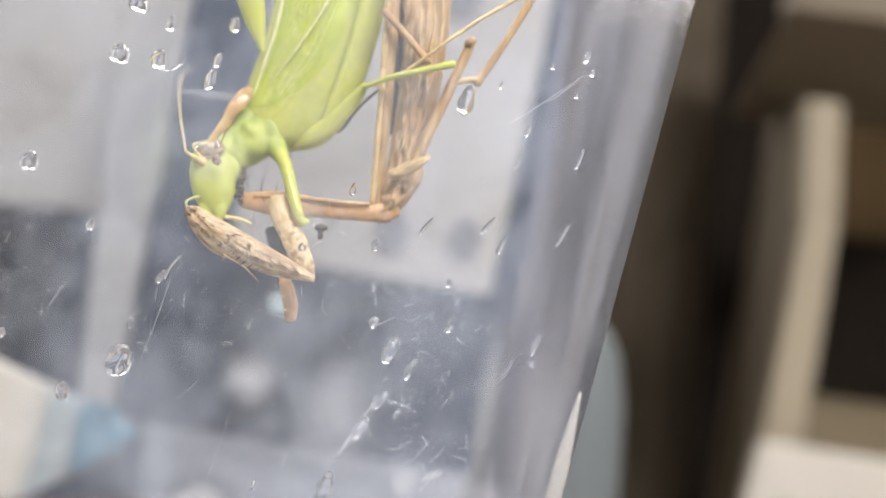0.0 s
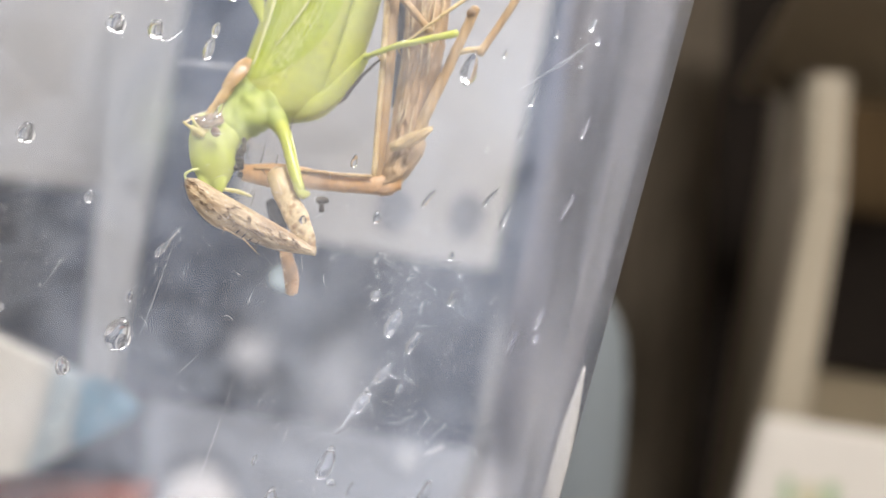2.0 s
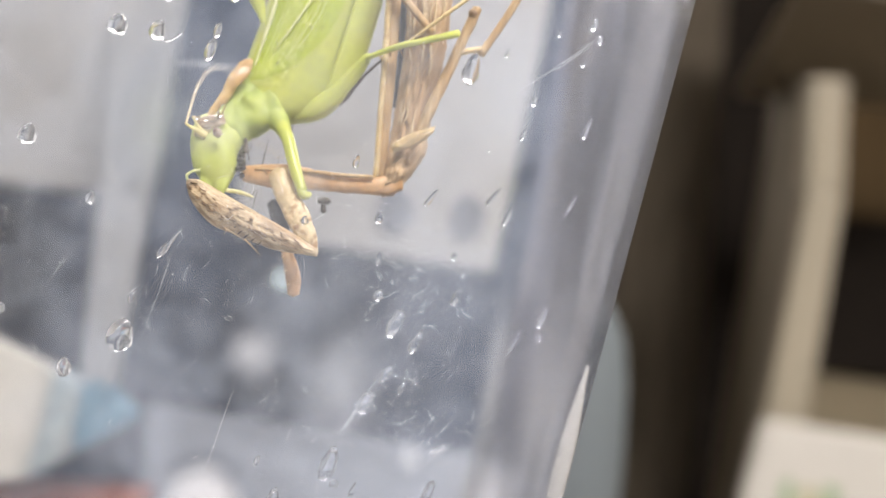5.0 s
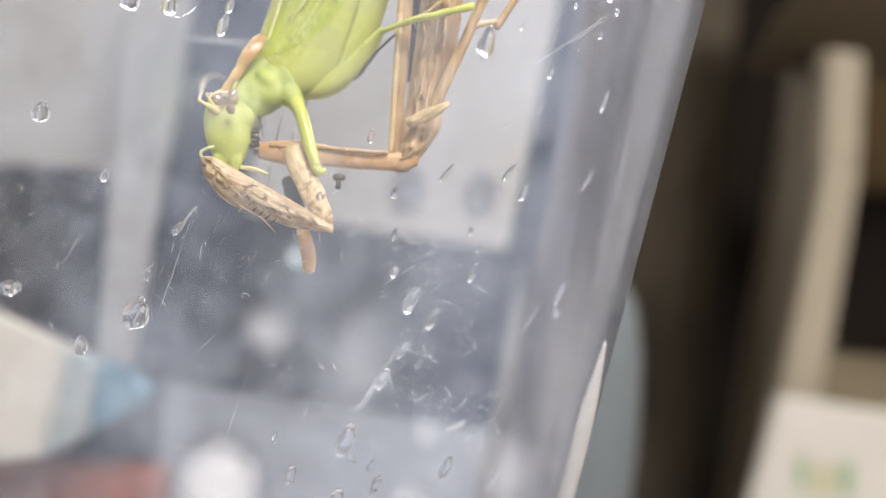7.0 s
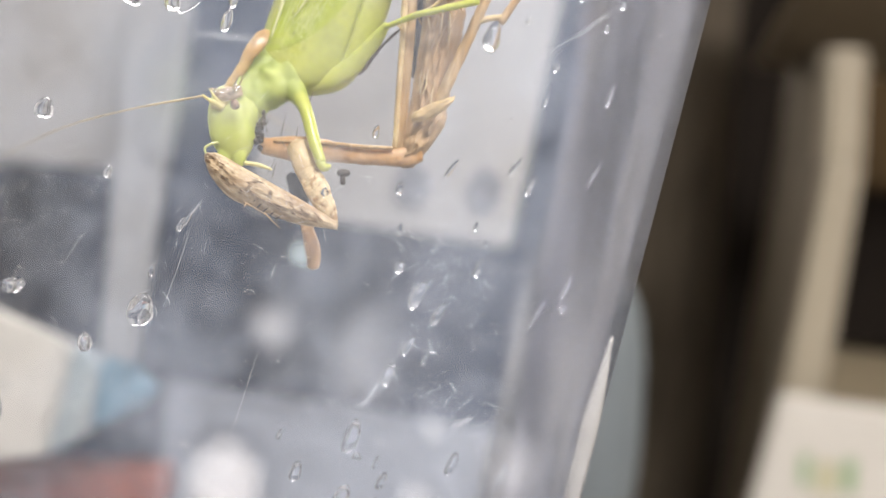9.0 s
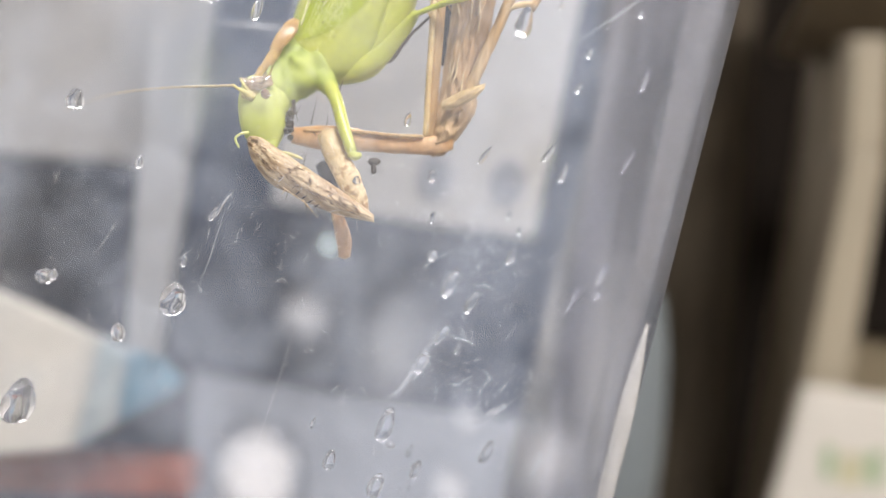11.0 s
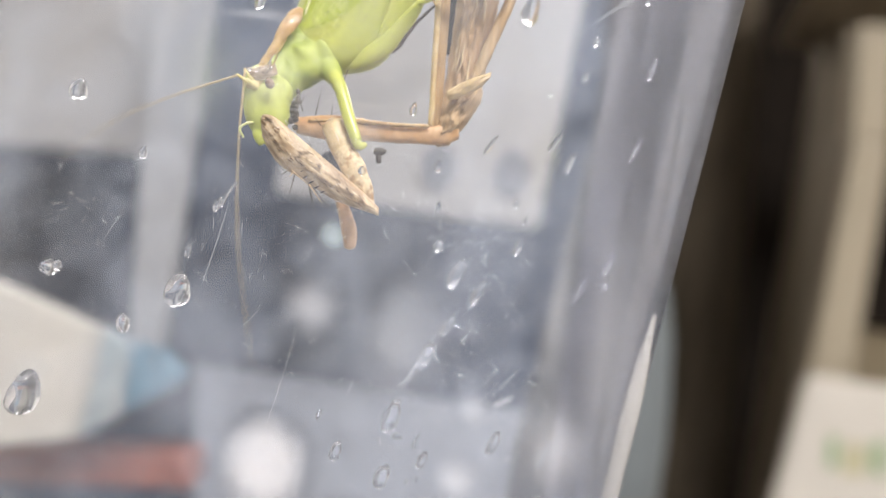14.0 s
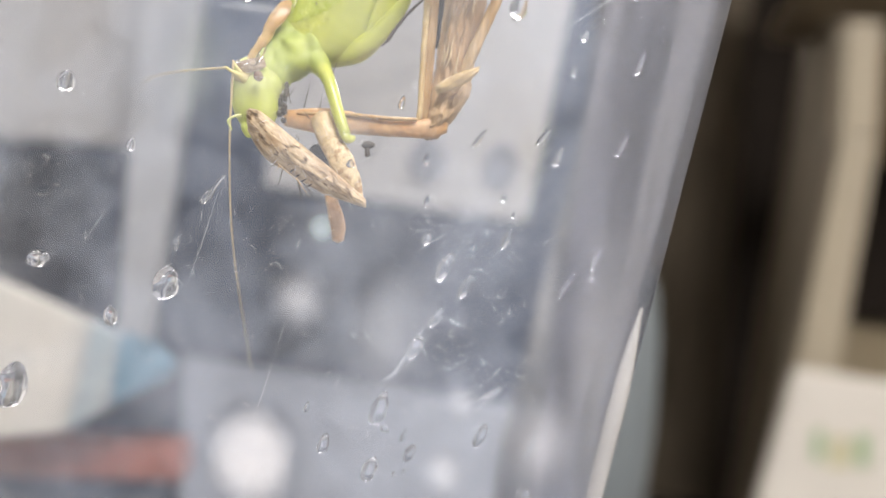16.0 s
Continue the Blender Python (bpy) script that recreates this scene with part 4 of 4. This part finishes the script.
def droplet(x, z, w, h, lean=8.0, deep=0.7):
    """A flattened bead of water on the inner face, heavier at its foot and uneven round its rim."""
    bm = bmesh.new()
    bmesh.ops.create_uvsphere(bm, u_segments=24, v_segments=18, radius=1)
    for v in bm.verts:
        f = 0.5 - 0.5 * v.co.z
        wide = 0.68 + 0.38 * f + 0.26 * noise.noise(v.co * 1.3 + Vector((x, z, 0))) + 0.08 * noise.noise(v.co * 3.1 + Vector((z, x, 2)))
        v.co = Vector((v.co.x * w / 2 * wide, v.co.y * min(w, h) * deep * (0.75 + 0.4 * f), v.co.z * h / 2)) * MM
    ob = solid("water_droplet", bm, BEAD, PANEL @ pose(x * MM, (skin(x, z) + 0.02) * MM, z * MM, 0, lean, 0), "clear water droplet clinging to the plastic wall", "droplet", "droplets on the container wall", smooth=True)
    ob.visible_shadow = False
    return ob


BEADS_BESIDE_HEAD = (
    (-45.8, 2.7, 1.66, 2.21, 8),
    (-37.2, -2.9, 0.77, 1.44, 8),
    (-30.5, -12.0, 0.55, 1.33, 8),
    (-31.0, -15.9, 2.43, 3.43, 8),
    (-46.0, -15.8, 1.77, 1.66, 8),
    (-36.5, -20.1, 1.33, 1.99, -12),
    (-46.6, -28.9, 3.04, 4.87, 8),
    (-37.8, 15.2, 1.88, 2.1, 8),
    (-33.2, 15.0, 1.55, 2.1, 16),
    (-27.0, 13.6, 1.0, 2.54, 12),
    (-26.6, 15.6, 0.77, 1.66, 12),
    (-45.0, -15.5, 0.88, 1.11, 8),
    (-28.2, -7.0, 0.61, 1.66, 23),
    (-36.7, 20.6, 2.1, 1.57, 8),
    (-32.7, 18.9, 0.84, 1.78, 8),
    (-25.5, 19.5, 1.05, 1.78, 8),
)
BEADS_UNDER_ARM = (
    (-3.4, -14.8, 0.83, 2.21, 26),
    (-1.7, -15.8, 0.44, 1.22, 18),
    (-4.9, -17.7, 1.38, 2.32, 23),
    (-7.4, -23.9, 1.77, 3.32, 12),
    (-6.6, -25.6, 1.0, 0.72, 8),
    (-4.7, -25.8, 0.44, 1.44, 16),
    (-3.9, -27.3, 0.88, 1.77, 18),
    (-7.4, -29.5, 1.44, 2.43, 13),
    (-5.1, -29.5, 0.33, 0.66, 8),
    (-4.2, -29.1, 0.33, 0.55, 8),
    (-12.2, -28.1, 1.22, 1.99, 8),
    (-14.4, -25.1, 0.5, 1.11, 8),
)
BEADS_BESIDE_WING = (
    (-6.6, -0.6, 0.77, 1.22, 8),
    (-6.0, -4.4, 0.5, 1.33, 8),
    (-5.4, -7.8, 1.0, 1.22, 23),
    (-3.3, -10.1, 1.33, 2.99, 20),
    (-1.1, -11.5, 1.0, 2.43, 22),
    (1.1, -3.1, 0.55, 0.83, 8),
    (-2.0, 1.9, 0.5, 2.1, 30),
    (-9.8, 4.4, 0.66, 1.33, 8),
    (-13.9, -1.9, 0.77, 0.88, 8),
    (-0.2, 14.4, 1.66, 3.04, 8),
)
BEADS_NEAR_CORNER = (
    (2.3, -24.5, 1.0, 2.32, 18),
    (1.9, -6.8, 0.77, 1.88, 20),
    (2.2, -4.5, 0.39, 0.66, 8),
    (3.8, 2.8, 0.5, 2.1, 33),
    (5.4, 1.2, 0.55, 1.99, 18),
    (6.1, 12.1, 0.55, 1.11, 18),
    (5.6, 8.9, 0.44, 1.11, 16),
    (11.2, 10.3, 0.39, 2.21, 13),
    (2.7, 7.0, 0.33, 0.33, 8),
    (10.0, -7.3, 0.5, 2.21, 18),
    (9.9, -9.2, 0.66, 0.66, 8),
    (6.9, -28.7, 1.33, 0.77, 8),
    (6.8, -24.8, 0.55, 2.88, 16),
    (7.8, -10.0, 0.39, 2.77, 22),
    (10.8, 3.0, 0.33, 2.43, 22),
    (2.9, 16.2, 0.33, 0.88, 16),
    (10.4, 19.8, 0.55, 1.33, 18),
    (11.1, 18.5, 0.44, 0.88, 8),
    (10.0, 16.1, 0.33, 0.77, 13),
    (7.4, 18.5, 0.33, 0.66, 8),
)


def droplets():
    for bead in (*BEADS_BESIDE_HEAD, *BEADS_UNDER_ARM, *BEADS_BESIDE_WING, *BEADS_NEAR_CORNER):
        droplet(*bead)


droplets()


def runs():
    """Thin runs of water between beads."""
    for spots, wide in (
        ([(-26.4, -4.6), (-27.2, -5.6), (-27.7, -7.1)], 0.2),
        ([(-5.3, -17.9), (-5.9, -19.3), (-6.6, -20.6), (-7.2, -21.0)], 0.24),
        ([(-3.9, -14.4), (-4.2, -15.6), (-4.8, -16.6)], 0.15),
        ([(-32.9, 14.5), (-32.0, 13.9), (-31.1, 14.4), (-30.2, 15.2)], 0.1),
        ([(-3.4, -14.6), (-2.0, -14.9), (-0.9, -15.0), (0.1, -15.4)], 0.08),
    ):
        ends = [wide * (0.5 + 0.5 * math.sin(math.pi * (n + 0.6) / len(spots))) for n in range(len(spots))]
        bm = tube([(x, skin(x, z) - 0.02, z) for x, z in spots], ends, n=22, sides=10, flat=0.7, rough=0.7)
        solid("water_run", bm, BEAD, PANEL, "thin clear run of water on the plastic wall", "water run", "runs on the container wall", smooth=True).visible_shadow = False


runs()


def scratches():
    bm = bmesh.new()
    rng = random.Random(5)
    nests = [(-40, -8, 6), (-47, -10, 4), (-21, -3, 6), (-13, -7, 6), (-28, -12, 5), (-4, -7, 3), (0, -9, 3), (0, -16, 4), (2, -20, 3), (-12, -18, 6), (-34, -24, 6), (-38, 4, 7), (-2, -3, 4)]
    for k in range(1700):
        cx, cz, wide = nests[k % len(nests)]
        x, z = (rng.gauss(cx, wide), rng.gauss(cz, wide * 0.8)) if k % 4 else (rng.uniform(-52, 6), rng.uniform(-32, 3))
        lie = 1.1 + 1.3 * math.sin(0.31 * x + 0.7) + 0.9 * math.sin(0.43 * z)
        a, long, bend = lie + rng.gauss(0, 0.8), 0.06 + 0.9 * rng.random() ** 4, rng.gauss(0, 0.35)
        pts = [(x + s * long * math.cos(a + bend * s), 0.02, z + s * long * math.sin(a + bend * s)) for s in (-1, -0.5, 0, 0.5, 1)]
        if max(p[0] for p in pts) > 7:
            continue
        w = 0.006 + 0.012 * rng.random() ** 2.5
        tube(pts, [0.001, w * 0.7, w, w * 0.7, 0.001], n=7, sides=4, bm=bm)
    for k in range(700):
        x, z = rng.uniform(-52, 7), rng.uniform(-32, 26)
        if z > 3 and rng.random() < 0.75:
            continue
        w = 0.010 + 0.045 * rng.random() ** 5
        ends = [bm.verts.new(Vector(v) * MM) for v in ((x - w, 0.02, z), (x, 0.02, z + w * 1.4), (x + w, 0.02, z), (x, 0.02, z - w * 1.4))]
        near, deep = bm.verts.new(Vector((x, 0.0, z)) * MM), bm.verts.new(Vector((x, 0.04, z)) * MM)
        for n in range(4):
            bm.faces.new((ends[n], ends[n - 1], near))
            bm.faces.new((ends[n - 1], ends[n], deep))
    for k in range(7):  # a brushed patch
        x, z = 2.6 - 0.7 + 0.24 * k, -21.0 - 0.1 + 0.12 * k
        tube([(x + 0.25, 0.02, z + 0.5 + 0.1 * (k % 3)), (x, 0.02, z), (x - 0.2, 0.02, z - 0.4)], [0.006, 0.022, 0.006], n=6, sides=4, bm=bm)
    for x, z, long in ((-18.9, -22.8, 6.0), (-27.9, -11.0, 5.5), (-23.1, -17.5, 1.2), (-39.7, -10.9, 2.0), (2.2, -21.2, 1.6)):
        tube([(x + 1.0, 0.02, z + long * 0.9), (x + 0.2, 0.02, z), (x - 0.8, 0.02, z - long * 0.9)], [0.005, 0.012, 0.005], n=9, sides=4, bm=bm)
    solid("scratches", bm, SCRATCH, PANEL, "fine pale scratches in the plastic wall", "scratches", kind="stuff").visible_shadow = False


scratches()


def fibres_on_wall():
    for spots in ([4.3, 12.6, 6.6, 14.5, 8.5, 16.2, 10.5, 18.2], [6.9, 14.8, 8.1, 15.5, 9.4, 16.9, 10.1, 17.4]):
        pts = [(x, skin(x, z) - 0.1, z) for x, z in zip(spots[::2], spots[1::2])]
        solid("hair_fibre", tube(pts, [0.005, 0.011, 0.013, 0.005], n=16, sides=6), SCRATCH, PANEL, "pale hair-thin fibre stuck to the plastic wall", "fibre", "fibres on the wall", smooth=True).visible_shadow = False


fibres_on_wall()


def pale_patch_material(name, color, strength, hard):
    """A pale patch that thins out towards its rim, for fog and painted reflections."""
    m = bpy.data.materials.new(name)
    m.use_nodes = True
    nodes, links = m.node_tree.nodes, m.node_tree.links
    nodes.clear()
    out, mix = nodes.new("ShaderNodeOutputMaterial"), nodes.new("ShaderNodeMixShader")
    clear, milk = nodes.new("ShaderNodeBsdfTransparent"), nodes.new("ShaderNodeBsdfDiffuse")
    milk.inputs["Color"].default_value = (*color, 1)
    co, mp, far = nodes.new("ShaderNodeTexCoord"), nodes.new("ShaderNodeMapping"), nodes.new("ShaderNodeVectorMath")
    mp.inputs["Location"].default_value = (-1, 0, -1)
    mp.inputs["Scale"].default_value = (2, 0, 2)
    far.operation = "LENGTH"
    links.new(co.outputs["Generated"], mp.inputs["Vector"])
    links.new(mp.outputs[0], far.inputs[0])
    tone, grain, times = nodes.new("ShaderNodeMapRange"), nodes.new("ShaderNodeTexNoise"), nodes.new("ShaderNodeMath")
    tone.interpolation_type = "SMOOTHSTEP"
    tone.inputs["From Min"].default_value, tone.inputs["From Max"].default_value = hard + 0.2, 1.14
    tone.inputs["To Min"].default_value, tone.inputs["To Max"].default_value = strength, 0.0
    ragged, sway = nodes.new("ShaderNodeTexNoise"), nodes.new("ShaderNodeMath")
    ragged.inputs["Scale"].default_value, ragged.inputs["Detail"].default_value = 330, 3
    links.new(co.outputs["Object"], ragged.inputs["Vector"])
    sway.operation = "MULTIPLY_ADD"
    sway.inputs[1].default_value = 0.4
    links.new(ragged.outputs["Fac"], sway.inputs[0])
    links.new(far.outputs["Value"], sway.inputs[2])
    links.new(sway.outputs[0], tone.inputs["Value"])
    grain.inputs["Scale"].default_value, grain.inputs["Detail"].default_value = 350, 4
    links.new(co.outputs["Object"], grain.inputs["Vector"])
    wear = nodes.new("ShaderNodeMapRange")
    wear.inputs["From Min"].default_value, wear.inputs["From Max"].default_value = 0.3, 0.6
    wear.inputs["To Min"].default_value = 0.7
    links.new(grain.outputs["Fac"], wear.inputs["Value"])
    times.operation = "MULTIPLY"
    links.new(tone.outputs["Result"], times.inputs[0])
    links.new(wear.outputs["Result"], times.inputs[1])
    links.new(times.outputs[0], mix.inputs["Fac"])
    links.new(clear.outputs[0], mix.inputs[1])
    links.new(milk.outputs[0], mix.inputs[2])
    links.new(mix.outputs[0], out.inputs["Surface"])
    return m


def thin_disc(w, h):
    """A thin disc with a round rim, w by h millimetres, standing upright."""
    bm = bmesh.new()
    bmesh.ops.create_circle(bm, cap_ends=True, segments=48, radius=1, matrix=Matrix.Diagonal((w / 2 * MM, 1, h / 2 * MM, 1)) @ pose(0, 0, 0, 90))
    return bm


# Condensation on the wall, together with blurred reflections painted as pale discs.
def smears():
    strong, faint = pale_patch_material("white_reflection", (0.95, 0.95, 0.97), 0.245, 0.28), pale_patch_material("thin_fog", (0.85, 0.87, 0.9), 0.24, 0.0)
    middle, bluish = pale_patch_material("soft_reflection", (0.9, 0.91, 0.95), 0.24, -0.25), pale_patch_material("blue_glint", (0.72, 0.88, 0.95), 0.9, 0.15)
    broad = pale_patch_material("broad_pale", (0.92, 0.93, 0.97), 0.24, -0.25)
    mist = pale_patch_material("mist", (0.92, 0.93, 0.9), 0.24, -0.25)
    veil = pale_patch_material("veil", (0.93, 0.94, 0.92), 0.15, -0.2)
    green = pale_patch_material("green_reflection", (0.50, 0.56, 0.42), 0.24, -0.25)
    for x, z, w, h, back, mat in (
        # white and grey discs: out-of-focus lamp reflections, painted in
        (-20.3, -31.6, 12.0, 12.5, 2.4, strong),
        (-20.4, -31.7, 11.6, 12.0, 2.7, strong),
        (-20.3, -31.5, 11.2, 11.6, 3.0, strong),
        (-17.8, -15.3, 9.0, 9.0, 2.4, middle),
        (-18.0, -15.6, 8.0, 7.0, 2.7, middle),
        (7.1, -23.8, 10.0, 14.0, 2.4, broad),
        (7.6, -25.0, 8.0, 11.0, 2.7, broad),
        (-0.9, -28.8, 6.5, 6.5, 2.4, broad),
        (-1.2, -29.2, 5.5, 5.5, 2.7, broad),
        (10.5, -15.0, 7.0, 36.0, 6.0, broad),
        # bright reflection streak beside the corner, painted pale
        (6.0, -12.5, 3.6, 24.0, 2.4, middle),
        (-8.3, -17.0, 11.0, 16.0, 2.4, faint),
        (-0.4, -22.3, 4.5, 5.0, 2.4, faint),
        # the katydid's green reflection in the plastic, painted as a patch
        (-33.0, 6.0, 10.0, 17.0, 3.0, green),
        (-21.5, 0.2, 9.0, 5.0, 0.9, veil),
        (-24.2, 5.0, 10.0, 9.0, 0.9, mist),
        (-14.5, 10.0, 13.0, 11.0, 0.9, veil),
        (-14.4, 1.0, 6.0, 6.0, 0.9, mist),
        (-26.9, 12.2, 14.0, 1.6, 0.9, faint),
    ):
        bm = thin_disc(w, h)
        ob = solid("fog_and_glint_patch", bm, mat, PANEL @ pose(x * MM, back * MM, z * MM), "pale patch for fog and painted reflections on the plastic", "smear", "smears on the plastic", smooth=True)
        ob.visible_shadow = False

    # A glint behind the lower arm, painted as a bluish white disc.
    ob = solid("fog_and_glint_patch", thin_disc(5.0, 5.4), bluish, STAGE @ Matrix.Translation(Vector((-21.5, 30.4, -7.2)) * MM), "bluish white painted glint inside the container", "smear", "smears on the plastic", smooth=True)
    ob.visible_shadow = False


smears()


# ---- what moves ----
def motions():
    bends = ((0, 0, 0, 0), (9.2, 0, 0, -0.1), (11.3, 5, 0.6, -0.6), (11.6, 6.5, 0.6, -0.7), (11.9, 13, 0.6, -0.7), (12.5, 16, 0.6, -0.7), (13, 12, 0.5, -0.7), (14, 11.5, 0.5, -0.7), (16, 10.2, 0.4, -0.6))
    for (limb, wrist), open_by in zip(ARM, (0.0, 1.0)):
        rows = []
        for t, deg, dx, dz in bends:
            away = 6.0 * open_by * min(1.0, deg / 6)
            rows.append((t, pose((wrist.x + dx) * MM, wrist.y * MM, (wrist.z + dz) * MM, 0, deg - away, 0)))
        walk(limb, rows)
    upper = (
        (0, -63, -40), (0.3, -79, -40), (0.5, -84, -40), (0.8, -70, -70), (1.0, -60, -70), (1.3, -100, -40), (1.5, -82, -40), (1.8, -100, -40), (2.0, -80, -70), (2.3, -103, -40),
        (2.5, -80, -50), (2.8, -60, -75), (3.0, -88, -32), (3.2, -84, -40), (3.5, -65, -65), (3.7, -72, -50), (5.8, -90, -50), (6.0, -112, -40), (6.5, -90, -70), (6.9, -100, -60),
        (7.0, -60, -60), (7.1, 10, -30), (7.2, 90, -5), (7.4, 63, 0), (7.5, 54, 0), (7.6, 40, -10), (7.7, 0, -60), (8.0, -20, -60), (8.2, 0, -50), (8.5, 7, -18), (8.7, 10, -12),
        (9.0, 9, -10), (9.2, 23, -10), (10.2, -12, -30), (11.3, 2, -15), (12.0, -1, -15), (12.5, -1, -15), (13.4, 2, -15), (13.5, 33, -5), (13.6, 27, 0), (13.7, 34, 0),
        (13.8, -15, 0), (14.0, 14, -15), (14.1, 27, 0), (14.2, 45, 0), (14.4, 35, 0), (14.5, 17, -15), (14.6, 2, -15), (14.7, 2, -10), (14.8, 30, 0), (15.0, 28, 8),
        (15.1, 14, 0), (15.2, 35, 0), (15.4, 24, 0), (15.5, 11, 0), (15.6, 10, -20), (15.7, 37, 0), (15.8, 43, 0), (15.9, 10, -20), (16, -1, -35),
    )
    lower = (
        (0, -28, -72), (0.5, -17, -60), (0.8, -30, -45), (1.0, -45, -60), (1.5, -40, -78), (3.7, -45, -78), (5.8, -20, -78), (9.2, -40, -78), (11.3, 10, -80), (12.5, 30, -78),
        (12.7, 60, -45), (12.8, 104, 0), (12.9, 104, 0), (13.0, 80, 0), (13.1, 66, 0), (13.2, 58, 0), (13.3, 60, 0), (13.4, 68, -60), (13.5, 60, -50), (13.6, 59, 0),
        (13.8, 70, -60), (14.0, 84, 0), (14.1, 97, 0), (14.2, 76, 0), (14.4, 57, 0), (14.5, 70, -60), (14.6, 86, -10), (14.7, 83, 0), (14.8, 65, 0), (15.0, 50, -65),
        (15.1, 83, 0), (15.2, 60, 0), (15.4, 60, -60), (15.5, 84, 0), (15.7, 56, 0), (15.8, 47, 0), (15.9, 80, 0), (16, 87, 3),
    )
    swings = (upper, lower)
    for feeler, swing in zip(FEELERS, swings):
        at = feeler.matrix_basis.translation.copy()
        walk(feeler, [(t, Matrix.Translation(at) @ pose(0, 0, 0, 0, -a, 0) @ pose(0, 0, 0, 0, 0, turn)) for t, a, turn in swing])


motions()
